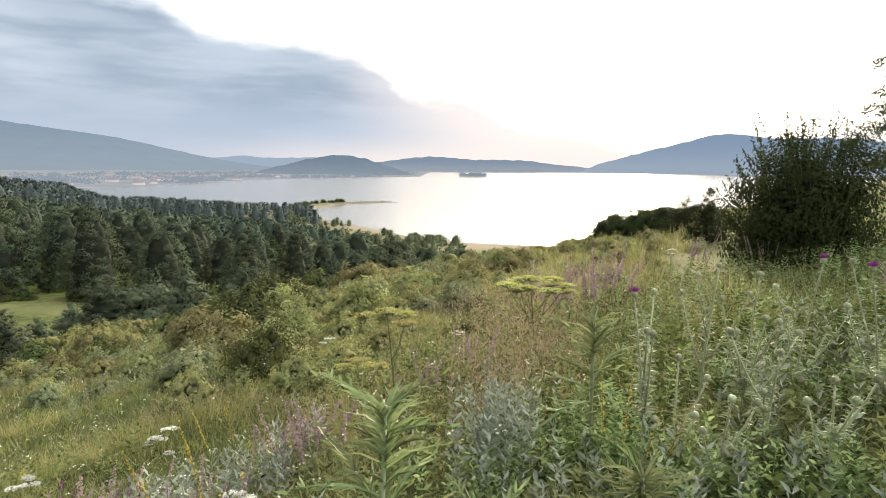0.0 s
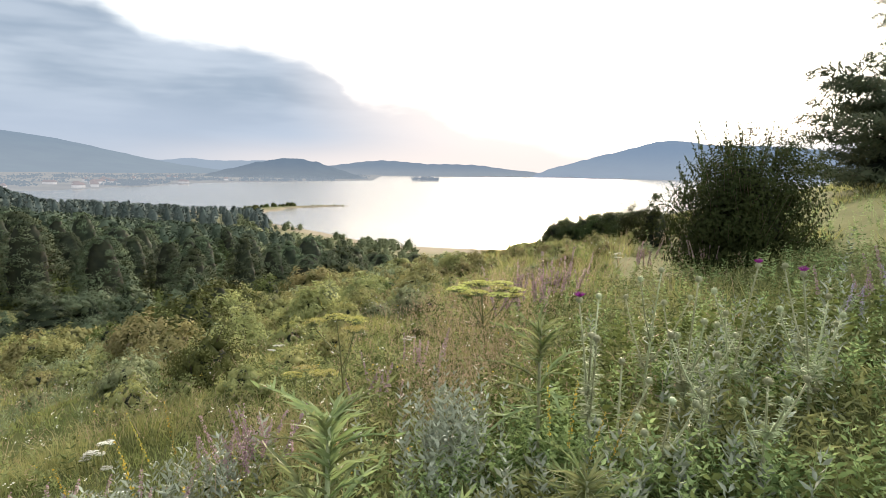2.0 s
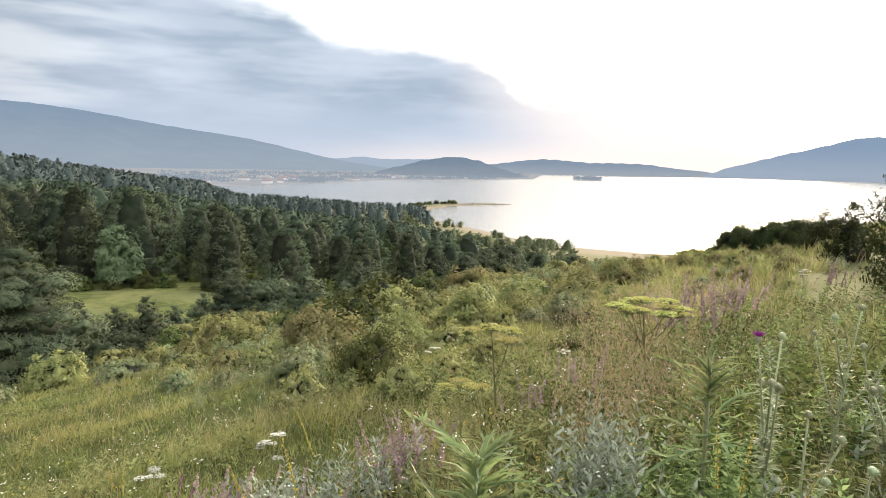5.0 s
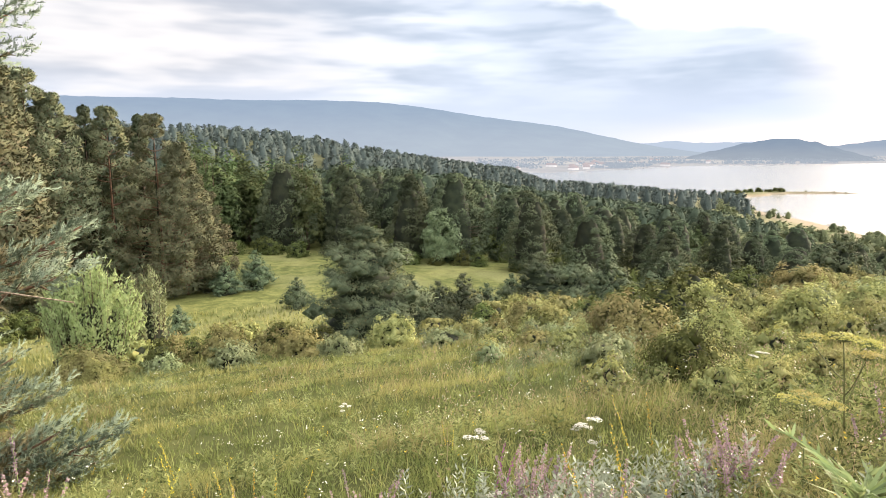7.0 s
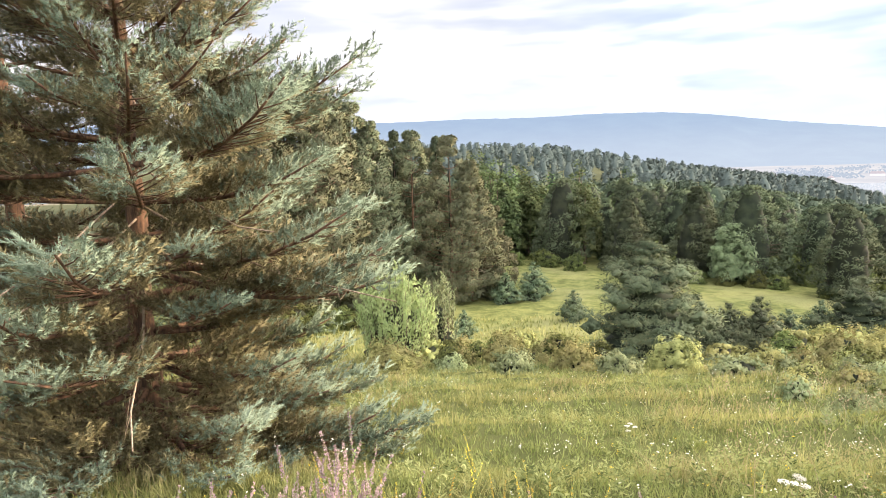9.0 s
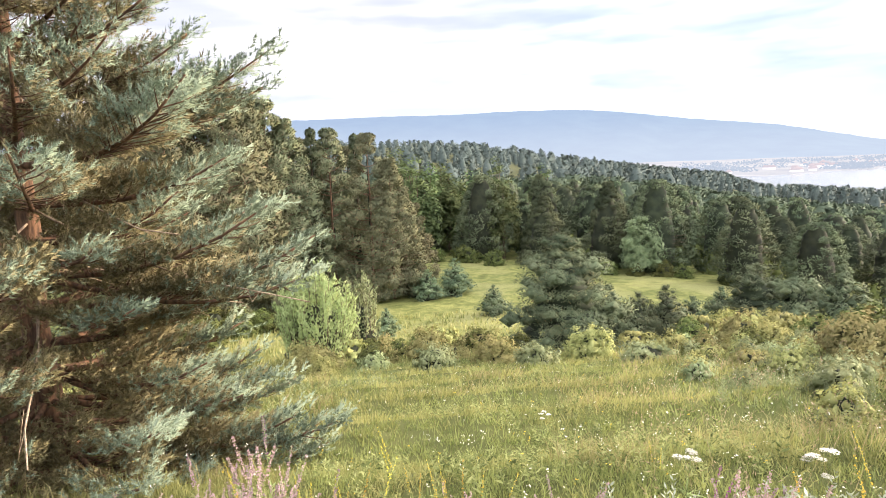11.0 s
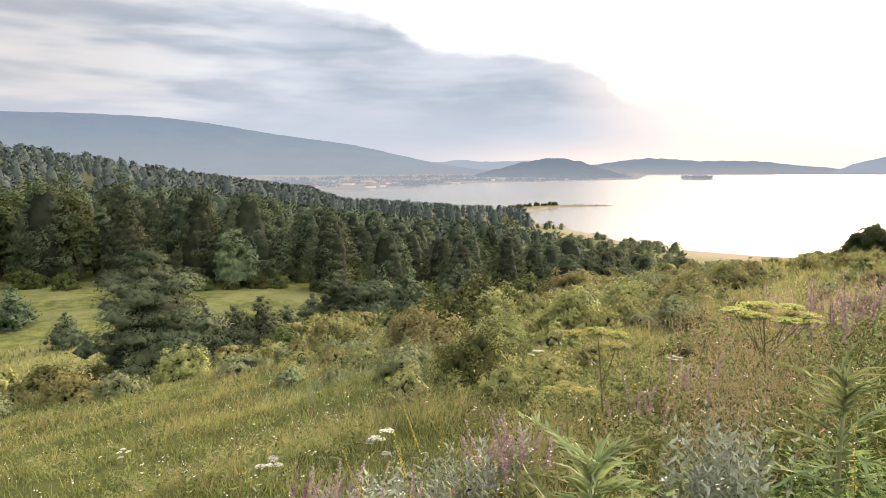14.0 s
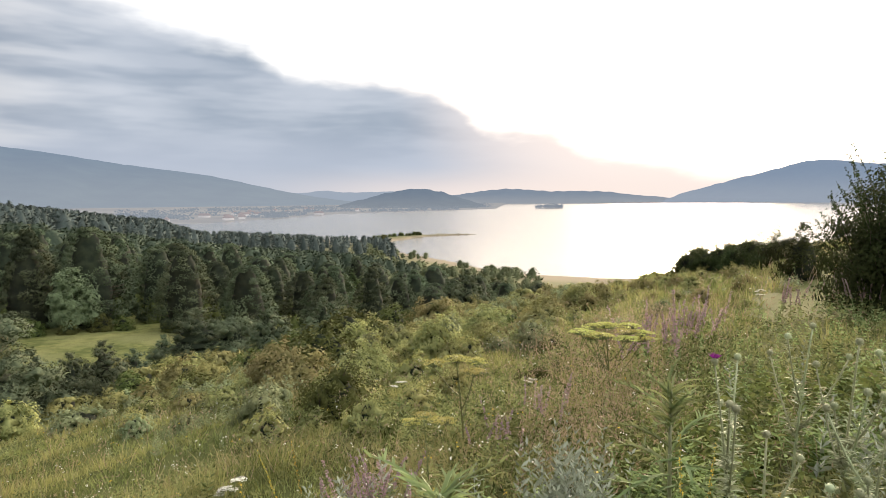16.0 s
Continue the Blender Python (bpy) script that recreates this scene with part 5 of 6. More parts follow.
rows = [np.concatenate([mid + nor * (wid * f)[:, None], (LAKE - 0.6 + (hig + 0.6) * e)[:, None]], 1) for f, e in ((-1, 0), (-0.55, 0.75), (0, 1), (0.55, 0.75), (1, 0))]
v = np.stack(rows, 1).reshape(-1, 3)
f = [q for i in range(60) for j in range(4) for q in ((i * 5 + j, i * 5 + j + 1, i * 5 + j + 6), (i * 5 + j, i * 5 + j + 6, i * 5 + j + 5))]
tagged(part("ground_spit", Geo().add(v, f), M_GROUND, smooth=True), "narrow grassy spit reaching into the lake", "spit", kind="structure")
for t in (*rng.uniform(0.1, 3.0, 26), 3.6, 3.9, 4.15, 4.3, 4.9, 5.4):
    c = np.array([np.interp(t, k, mid[:, 0]), np.interp(t, k, mid[:, 1]), LAKE + np.interp(t, k, hig) - 0.2]) + np.append(rng.normal(0, 2 if t < 3 else 0.6, 2), 0)
    b = copy_thing(dark_shrub, Matrix.Translation(c) @ Matrix.Scale(rng.uniform(1.5, 3.2) if t < 3.0 else rng.uniform(0.7, 1.5), 4))
    tagged(b, "small dark bush on the lake spit", group="bushes on the spit")

# island in the lake
ix, iy = heading(-2.7, 2040)
g = Geo()
a = np.linspace(0, 2 * math.pi, 40, endpoint=False)
rim = 1 + 0.12 * np.sin(3 * a + 1)
v = np.concatenate([np.stack([ix + 48 * rim * np.cos(a), iy + 22 * rim * np.sin(a), 0 * a + LAKE - 0.5], -1), np.stack([ix + 40 * rim * np.cos(a), iy + 16 * rim * np.sin(a), 0 * a + LAKE + 1.6], -1), [(ix, iy, LAKE + 2.2)]])
f = [q for k in range(40) for q in ((k, (k + 1) % 40, 40 + (k + 1) % 40), (k, 40 + (k + 1) % 40, 40 + k), (40 + k, 40 + (k + 1) % 40, 80))]
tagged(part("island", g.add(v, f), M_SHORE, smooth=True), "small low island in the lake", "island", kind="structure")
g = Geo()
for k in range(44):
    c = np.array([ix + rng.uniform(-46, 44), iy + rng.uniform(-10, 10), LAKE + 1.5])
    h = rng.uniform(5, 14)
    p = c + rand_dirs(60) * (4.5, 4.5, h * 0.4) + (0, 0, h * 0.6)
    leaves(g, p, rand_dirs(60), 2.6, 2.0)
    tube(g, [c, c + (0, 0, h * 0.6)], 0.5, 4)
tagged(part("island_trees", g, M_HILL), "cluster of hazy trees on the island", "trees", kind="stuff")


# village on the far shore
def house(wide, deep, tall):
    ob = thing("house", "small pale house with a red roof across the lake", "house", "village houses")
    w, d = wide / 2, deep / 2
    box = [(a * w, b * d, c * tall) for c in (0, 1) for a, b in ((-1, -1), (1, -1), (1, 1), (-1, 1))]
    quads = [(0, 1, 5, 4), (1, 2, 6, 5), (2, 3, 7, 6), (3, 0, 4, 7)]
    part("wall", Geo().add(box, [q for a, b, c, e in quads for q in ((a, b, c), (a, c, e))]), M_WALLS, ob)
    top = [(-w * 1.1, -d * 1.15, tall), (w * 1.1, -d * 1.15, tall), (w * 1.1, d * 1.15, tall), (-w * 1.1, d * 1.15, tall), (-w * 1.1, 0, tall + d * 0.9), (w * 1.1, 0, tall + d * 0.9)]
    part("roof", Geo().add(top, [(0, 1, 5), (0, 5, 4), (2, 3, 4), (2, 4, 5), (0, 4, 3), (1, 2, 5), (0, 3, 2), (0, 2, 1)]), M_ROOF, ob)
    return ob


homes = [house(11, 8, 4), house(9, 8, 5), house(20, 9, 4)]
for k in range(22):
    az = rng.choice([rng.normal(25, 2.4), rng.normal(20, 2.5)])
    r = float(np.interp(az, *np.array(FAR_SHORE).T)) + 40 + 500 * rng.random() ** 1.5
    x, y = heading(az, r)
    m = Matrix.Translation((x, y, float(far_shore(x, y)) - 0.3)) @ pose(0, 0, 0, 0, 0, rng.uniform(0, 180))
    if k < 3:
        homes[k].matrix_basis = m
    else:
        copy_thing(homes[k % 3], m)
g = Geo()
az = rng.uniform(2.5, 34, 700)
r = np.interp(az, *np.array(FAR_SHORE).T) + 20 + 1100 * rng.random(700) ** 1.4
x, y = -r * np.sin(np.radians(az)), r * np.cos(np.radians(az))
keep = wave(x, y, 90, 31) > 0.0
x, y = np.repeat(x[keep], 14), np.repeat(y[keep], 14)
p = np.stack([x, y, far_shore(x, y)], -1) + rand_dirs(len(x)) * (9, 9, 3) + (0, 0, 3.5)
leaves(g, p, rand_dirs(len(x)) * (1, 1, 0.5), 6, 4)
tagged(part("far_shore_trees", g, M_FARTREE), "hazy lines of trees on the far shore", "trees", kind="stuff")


# ---- shrubs over the slope ----
shapes = [bush("yellow_green_shrub", "rounded yellow-green shrub on the slope", 1.3, 1.9, 120, 38, 0.095, M_SHRUB, "shrubs on the slope", bumpy=0.25, fill=0.5, inner=0.45) for k in range(3)]
far_shapes = [bush("yellow_green_shrub", "rounded yellow-green shrub farther down the slope", 1.3, 1.9, 48, 24, 0.16, M_SHRUB, "shrubs on the slope", bumpy=0.3, fill=0.4) for k in range(2)]
greys = [bush("grey_green_shrub", "low grey-green shrub on the slope", 1.05, 1.7, 85, 30, 0.10, M_SHRUBG, "grey shrubs on the slope", upright=0.5) for k in range(2)]
for k, ob in enumerate(shapes):
    stand(ob, (42.2, 19, 30.5)[k], (25, 15.5, 41)[k], 0, (1.15, 1.0, 1.5)[k])
stand(far_shapes[0], 21, 60, 0, 1.6)
stand(far_shapes[1], 12, 66, 0, 1.6)
for k, ob in enumerate(greys):
    stand(ob, (37, 47)[k], (20, 22)[k])
placed = [heading(a, q) for a, q in ((42.2, 25), (19, 15.5), (30.5, 41), (37, 20), (47, 22))]
tries = 0
while len(placed) < 195 and tries < 9000:
    tries += 1
    az, r = rng.uniform(-24, 70), 10 + 72 * rng.random()
    first = np.interp(az, [-24, -12, 0, 10, 20, 30, 45, 60, 70], [24, 22, 15, 13, 15, 18, 22, 24, 24])
    last = np.interp(az, [-24, -5, 10, 25, 35, 45, 60, 70], [34, 56, 82, 78, 60, 46, 38, 34])
    if r < first or r > last:
        continue
    x, y = heading(az, r)
    if any((x - a) ** 2 + (y - b) ** 2 < 3.4 for a, b in placed) or math.hypot(x - heading(44.6, 34)[0], y - heading(44.6, 34)[1]) < 3.4:
        continue
    placed.append((x, y))
    s = rng.uniform(0.65, 1.35) * np.interp(r, [10, 16, 35, 75], [0.5, 0.8, 1.2, 1.8]) * np.interp(az, [-10, 6], [0.5, 1.0])
    kind = (shapes + greys)[int(rng.choice(5, p=(0.24, 0.22, 0.2, 0.17, 0.17)))]
    stand_copy(far_shapes[len(placed) % 2] if r > 32 else kind, az, r, rng.uniform(0, 360), s, 0.05, rng.uniform(0.75, 1.1))
for az, r, s in ((57.6, 39, 1.2), (55.0, 39, 1.3), (52.6, 36, 1.0), (59.5, 35, 1.0), (17.6, 18.5, 1.35), (13, 27, 1.3), (20.5, 33, 1.5), (24, 28, 1.2), (9, 35, 1.3), (33.5, 30, 1.3), (28.5, 22, 1.0), (52, 36, 1.4), (48.5, 28, 1.0), (62, 30, 1.3)):
    stand_copy(dark_shrub, az, r, rng.uniform(0, 360), s)
low = [bush("low_shrub", "low olive-green shrub in rough grass", 0.9, 1.5, 66, 24, 0.078, m, "low shrubs on the slope", bumpy=0.3, fill=0.4, inner=0.3) for m in (M_SHRUB, M_SHRUB, M_SHRUBG, M_DARKSHRUB)]
near_spots = []
tries = 0
while len(near_spots) < 230 and tries < 9000:
    tries += 1
    az, r = rng.uniform(-24, 34), 7.5 + 24 * rng.random()
    if r < np.interp(az, [-24, -12, -4, 2, 8, 20, 34], [15, 11.5, 10, 9, 7.5, 9, 15]) or (az > 4 and r > 27):
        continue
    x, y = heading(az, r)
    if any((x - a) ** 2 + (y - b) ** 2 < 1.0 for a, b in near_spots):
        continue
    near_spots.append((x, y))
    k = int(rng.choice(4, p=(0.36, 0.34, 0.22, 0.08)))
    stand_copy(low[k], az, r, rng.uniform(0, 360), rng.uniform(0.5, 1.05) * np.interp(r, [7, 25], [0.6, 1.1]) * np.interp(az, [-10, 0], [0.62, 1.0]), 0.05, rng.uniform(0.8, 1.2))
for k, ob in enumerate(low):
    stand(ob, (9, 14, 22, 5)[k], (12, 10.5, 13, 16)[k], 0, 0.8)
stand_copy(dark_shrub, 15.5, 33, 20, 1.9)
stand_copy(dark_shrub, 11.4, 36, 90, 1.7)
stand(bush("dark_green_shrub", "dark green shrub standing above yellow grass", 1.05, 1.35, 190, 40, 0.045, M_DARKSHRUB, "dark shrubs", bumpy=0.3, fill=0.4, upright=0.4), 16.0, 9.4)
# undergrowth at the foot of the grove and along the forest's edge
for k in range(30):
    az = rng.uniform(30, 80)
    r = np.interp(az, [30, 34, 39, 44, 49, 56, 58, 64, 72, 80], [80, 84, 85, 89, 94, 101, 76, 70, 58, 50]) + rng.uniform(-2, 3)
    stand_copy(dark_shrub, az, r, rng.uniform(0, 360), rng.uniform(1.2, 2.6))
brow = [bush("brow_shrub", "dark leafy shrub on the skyline of the slope", 1.6, 1.9, 150, 46, 0.075, M_DARKLEAF, "shrubs on the skyline", bumpy=0.35, fill=0.35, upright=0.5, inner=0.5, mound=False) for k in range(2)]
for k, (az, r, s) in enumerate(((-14.6, 31, 1.0), (-16.0, 30, 0.9), (-15.3, 32, 1.15), (-17.2, 29.5, 0.95), (-18.4, 28, 0.9), (-19.6, 27, 0.95), (-20.8, 25, 0.85), (-21.8, 23, 0.9), (-17.8, 32, 1.1), (-19.0, 30, 1.05))):
    (stand if k < 2 else stand_copy)(brow[k % 2], az, r, rng.uniform(0, 360), s)
stand(bush("juniper_bush", "dark upright bush on the skyline", 1.7, 1.3, 60, 40, 0.09, M_DARKLEAF, upright=0.8, category="bush", mound=False), -15.2, 34)
stand(bush("rowan_sapling", "thin leafy sapling beside a dark bush", 1.5, 1.2, 70, 34, 0.07, M_DARKLEAF, base_h=0.2, bumpy=0.4, category="bush", mound=False), -23.0, 17.5)


# ---- meadow grass ----
def scatter(n, a0, a1, r0, r1, power=1.0):
    az, r = rng.uniform(a0, a1, n), r0 + (r1 - r0) * rng.random(n) ** power
    x, y = -r * np.sin(np.radians(az)), r * np.cos(np.radians(az))
    return az, r, np.stack([x, y, ground(x, y)], -1)


def sward(p):
    """Long grass against short: patches drawn out along the slope's terraces."""
    along, across = p[:, 0] * 0.48 + p[:, 1] * 0.87, p[:, 0] * 0.87 - p[:, 1] * 0.48
    lip = np.sin((0.235 * p[:, 0] - 0.13 * p[:, 1]) * 6.5 + 1.2 * wave(p[:, 0], p[:, 1], 3.5, 5) + 0.6)
    return 0.55 * lip + 0.8 * wave(along * 0.5, across, 0.55, 6) + 0.8 * wave(along * 0.8, across, 0.24, 26) + 0.4 * wave(along, across, 0.11, 36)


def tufts(geo, n, a0, a1, r0, r1, power, long, m, wide, fine):
    az, r, p = scatter(n, a0, a1, r0, r1, power)
    f = sward(p)
    keep = (f > 0.05) & (rng.random(len(az)) < np.interp(az, [-30, -14, -4], [0.35, 0.5, 1.0])) if long else f < 0.2
    az, r, p, f = az[keep], r[keep], p[keep], f[keep]
    tall_side = np.clip((0 - az) / 14, 0, 1)
    h = (0.185 + 0.06 * tall_side) * (0.65 + 0.8 * f) if long else 0.10 + 0.10 * rng.random(len(r)) ** 2
    h = h * rng.uniform(0.6, 1.25, len(r)) * np.interp(r, [1, 4, 34], [0.8, 1, 1.4])
    R, P, H = np.repeat(r, m), np.repeat(p, m, 0), np.repeat(h, m)
    q = P + rng.normal(0, 1, (len(R), 3)) * (0.06, 0.06, 0) * np.interp(R, [2, 30], [0.8, 2.6])[:, None]
    q[:, 2] = ground(q[:, 0], q[:, 1]) - 0.02
    way = (q - P) * (4, 4, 0) + rand_dirs(len(q)) * (0.4, 0.4, 0.1) + (0, 0, 1)
    ln = H * rng.uniform(0.55, 1.15, len(q))
    if fine:
        blades(geo, q, way, ln, np.maximum(0.005, wide * R), 0.35)
    else:
        needles(geo, q, way, ln, np.maximum(0.008, wide * 1.3 * R))


g = Geo()
tufts(g, 5200, -46, 104, 1.3, 7, 1.1, True, 11, 0.0013, True)
tufts(g, 24000, -46, 104, 6.5, 36, 1.2, True, 11, 0.0013, False)
az, r, p = scatter(16000, -30, 90, 30, 62, 1.1)
needles(g, p - (0, 0, 0.02), rand_dirs(len(r)) * (0.5, 0.5, 0.1) + (0, 0, 1), rng.uniform(0.25, 0.55, len(r)), 0.003 * r)
tagged(part("meadow_grass", g, M_GRASS), "uneven long meadow grass, green to straw", "grass", kind="stuff")
g = Geo()
tufts(g, 3600, -46, 104, 1.3, 6, 1.1, False, 10, 0.0018, True)
tufts(g, 18000, -20, 104, 5, 34, 1.35, False, 10, 0.0018, False)
tufts(g, 5200, 104, 314, 0.4, 16, 0.9, False, 9, 0.0016, False)
tufts(g, 2400, -46, 104, 0.35, 1.5, 0.8, False, 8, 0.0016, False)
tagged(part("short_grass", g, M_SHORT), "short dark green grass between the tussocks", "grass", kind="stuff")

g = Geo()
az, r, p = scatter(30000, -30, 40, 3.2, 22, 1.0)
band = np.exp(-((az + 7 + (r - 7) * 0.5) / 6.5) ** 2) * np.clip((r - 3.4) / 1.5, 0, 1) * np.clip((17 - r) / 6, 0, 1)
keep = rng.random(len(r)) < band * (0.42 + 0.5 * wave(p[:, 0], p[:, 1], 0.9, 8)) + 0.03
p, r = p[keep], r[keep]
tall = rng.uniform(0.3, 0.62, len(r))
blades(g, p, rand_dirs(len(r)) * (0.35, 0.35, 0) + (0, 0, 1), tall, np.maximum(0.0025, 0.0006 * r), 0.25)
for k in range(5):
    tops = p + (0, 0, 1) * (tall * rng.uniform(0.68, 1.0, len(r)))[:, None] + rng.normal(0, 0.03, (len(r), 3)) * (1, 1, 0.4)
    leaves(g, tops, rand_dirs(len(r)) * 0.8 + (0, 0, 0.6), rng.uniform(0.02, 0.05, len(r)), np.maximum(0.004, 0.0012 * r))
tagged(part("seeding_grass", g, M_HAY), "straw-coloured and pinkish seeding grass", "grass", kind="stuff")


# ---- flowers and weeds close to the path ----
def stems_with_leaves(geo, foot, height, lean, nodes, leaf, width, spread=0.9, whorl=2, up=0.35, ratio=0.3):
    """Upright leafy stems: thin stalk and whorls of leaves that shrink towards the tip."""
    n = len(foot)
    axis = unit(rand_dirs(n) * (lean, lean, 0) + (0, 0, 1))
    blades(geo, foot, axis, height, np.broadcast_to(width * 0.35, n), 0.05)
    k = np.arange(nodes)
    s = 0.18 + 0.80 * (k + 0.5) / nodes
    base = foot[:, None] + axis[:, None] * (np.broadcast_to(height, n)[:, None] * s)[..., None]
    a = rng.uniform(0, 6.3, n)[:, None] + k * 1.57
    for w in range(whorl):
        b = a + w * 2 * math.pi / whorl + rng.normal(0, 0.25, a.shape)
        way = np.stack([np.cos(b) * spread, np.sin(b) * spread, up + 0.4 * s[None] + 0 * b], -1).reshape(-1, 3)
        ln = (np.broadcast_to(leaf, n)[:, None] * (1.1 - 0.6 * s)[None] * rng.uniform(0.7, 1.2, a.shape)).ravel()
        leaves(geo, base.reshape(-1, 3), way + rand_dirs(len(way)) * 0.3, ln, ln * ratio, 0.08)


def patch(n, centre_az, centre_r, wide, deep):
    az = centre_az + rng.normal(0, wide, n)
    r = np.maximum(centre_r + rng.normal(0, deep, n), 1.35)
    x, y = -r * np.sin(np.radians(az)), r * np.cos(np.radians(az))
    return az, r, np.stack([x, y, ground(x, y)], -1)


g = Geo()
for az0, r0, wd, dp, n, h in ((-28, 3.6, 9, 1.0, 1100, 0.38), (-14, 2.9, 8, 0.7, 760, 0.38), (2, 2.3, 8, 0.5, 260, 0.32), (-36, 6.0, 8, 1.8, 480, 0.42), (16, 2.4, 8, 0.5, 200, 0.32), (-22, 6.0, 10, 1.6, 420, 0.34), (-40, 9.5, 6, 2.5, 420, 0.42), (-36, 15, 6, 3.0, 320, 0.5), (-26, 10, 5, 1.2, 260, 0.4)):
    az, r, p = patch(n, az0, r0, wd, dp)
    keep = wave(p[:, 0], p[:, 1], 0.22, 41) + 0.5 * wave(p[:, 0], p[:, 1], 0.6, 43) > 0.06
    p, n = p[keep], int(keep.sum())
    stems_with_leaves(g, p, rng.uniform(0.5, 1.2, n) * h, 0.4, 10, rng.uniform(0.035, 0.085, n), 0.010, 1.0, 2, 0.15, 0.38)
tagged(part("meadow_weeds", g, M_WEED), "thick green leafy weeds in the meadow", "weeds", kind="stuff")

g = Geo()
for az0, r0, wd, dp, n, h in ((-26, 5.4, 7, 0.5, 110, 0.45), (-36, 5.6, 5, 0.5, 70, 0.45), (-17, 4.4, 5, 0.4, 90, 0.42), (-31, 2.7, 6, 0.3, 70, 0.3), (-12, 2.3, 5, 0.25, 50, 0.26), (9, 2.6, 5, 0.3, 50, 0.28)):
    az, r, p = patch(n, az0, r0, wd, dp)
    stems_with_leaves(g, p, rng.uniform(0.6, 1.15, n) * h, 0.3, 9, rng.uniform(0.05, 0.11, n), 0.010, 1.0, 2, 0.05, 0.55)
tagged(part("broad_leaved_weeds", g, M_NETTLE), "dark green broad-leaved weeds in clumps", "weeds", kind="stuff")

g = Geo()
for az0, r0, wd, dp, n, h in ((-4.8, 3.6, 2.2, 0.35, 70, 0.62), (4, 2.2, 6, 0.35, 40, 0.42), (-11, 2.4, 6, 0.4, 36, 0.42), (-25, 2.6, 6, 0.4, 30, 0.42), (20, 2.6, 6, 0.4, 60, 0.46), (30, 3.0, 4, 0.4, 36, 0.42), (-33, 5.0, 5, 0.9, 60, 0.55), (26, 4.3, 4, 0.35, 70, 0.5), (15, 4.4, 4, 0.35, 40, 0.46), (36, 4.4, 4, 0.3, 26, 0.45), (86, 3.2, 4, 0.3, 26, 0.45)):
    az, r, p = patch(n, az0, r0, wd, dp)
    stems_with_leaves(g, p, rng.uniform(0.6, 1.15, n) * h, 0.16, 10, rng.uniform(0.07, 0.11, n), 0.010, 0.9, 2, 0.5)
tagged(part("silver_mint", g, M_SILVER), "silvery grey-green mint with pointed leaves", "herbs", kind="stuff")

# herbs and tussocks that roughen the mown-looking slope
g = Geo()
az, r, p = scatter(5200, 8, 100, 3.2, 22, 1.0)
keep = wave(p[:, 0], p[:, 1], 1.3, 12) > 0.12
p = p[keep]
stems_with_leaves(g, p, rng.uniform(0.14, 0.36, len(p)), 0.35, 7, rng.uniform(0.05, 0.11, len(p)), 0.012, 0.95, 2, 0.25)
az, r, p = scatter(1500, -8, 18, 5.5, 22, 0.9)
keep = wave(p[:, 0], p[:, 1], 1.1, 52) > 0.1
p = p[keep]
stems_with_leaves(g, p, rng.uniform(0.2, 0.5, len(p)), 0.4, 8, rng.uniform(0.07, 0.14, len(p)), 0.012, 0.95, 2, 0.2, 0.38)
tagged(part("slope_herbs", g, M_WEED), "dark green herbs in patches among grass", "weeds", kind="stuff")
g = Geo()
az, r, p = scatter(1300, 10, 75, 8.5, 20, 1.0)
keep = wave(p[:, 0], p[:, 1], 2.0, 15) > 0.3
p = p[keep]
stems_with_leaves(g, p, rng.uniform(0.25, 0.5, len(p)), 0.2, 10, rng.uniform(0.07, 0.12, len(p)), 0.008, 0.9, 2, 0.5)
tagged(part("slope_mint", g, M_SHRUBG), "grey-green herbs along the lip of the slope", "herbs", kind="stuff")
g = Geo()
az, r, p = scatter(30000, 4, 102, 3.0, 24, 1.3)
keep = wave(p[:, 0], p[:, 1], 0.9, 21) + 0.6 * wave(p[:, 0], p[:, 1], 3.2, 23) > 0.25
p, r = p[keep], r[keep]
blades(g, p, rand_dirs(len(r)) * (0.5, 0.5, 0) + (0, 0, 1), rng.uniform(0.2, 0.5, len(r)), np.maximum(0.004, 0.0012 * r), 0.4)
tagged(part("straw_grass", g, M_STRAW), "pale yellow straw grass in tussocks", "grass", kind="stuff")

# low leafy cover between the stalks
g = Geo()
az, r, p = scatter(66000, -46, 40, 1.3, 11, 1.3)
keep = (rng.random(len(r)) < np.clip((26 - az) / 30, 0.05, 1)) & (wave(p[:, 0], p[:, 1], 0.25, 47) + 0.5 * wave(p[:, 0], p[:, 1], 0.7, 49) > -0.15)
p, r = p[keep], r[keep]
p = p + (0, 0, 1) * rng.uniform(0.03, 0.28, (len(r), 1)) * (1 + 0.6 * wave(p[:, :1], p[:, 1:2], 0.5, 3))
leaves(g, p, rand_dirs(len(r)) * (1, 1, 0.6) + (0, 0, 0.3), rng.uniform(0.035, 0.10, len(r)), rng.uniform(0.010, 0.024, len(r)))
tagged(part("leafy_ground_cover", g, M_WEED), "tangled low green leaves between stalks", "weeds", kind="stuff")

# small white and yellow blossoms over the meadow
for name, mat, n, a0, a1, label in (("white_blossoms", M_WHITE, 800, -20, 90, "tiny white blossoms scattered through the grass"), ("yellow_blossoms", M_YELLOW, 260, -10, 90, "tiny yellow blossoms scattered through the grass")):
    g = Geo()
    az, r, p = scatter(n, a0, a1, 3, 22, 1.2)
    p = p + (0, 0, 1) * rng.uniform(0.22, 0.5, (n, 1))
    for k in range(3):
        leaves(g, p + rng.normal(0, 0.012, (n, 3)), rand_dirs(n) * (1, 1, 0.3), rng.uniform(0.012, 0.026, n), 0.014)
    tagged(part(name, g, mat), label, "flowers", kind="stuff")


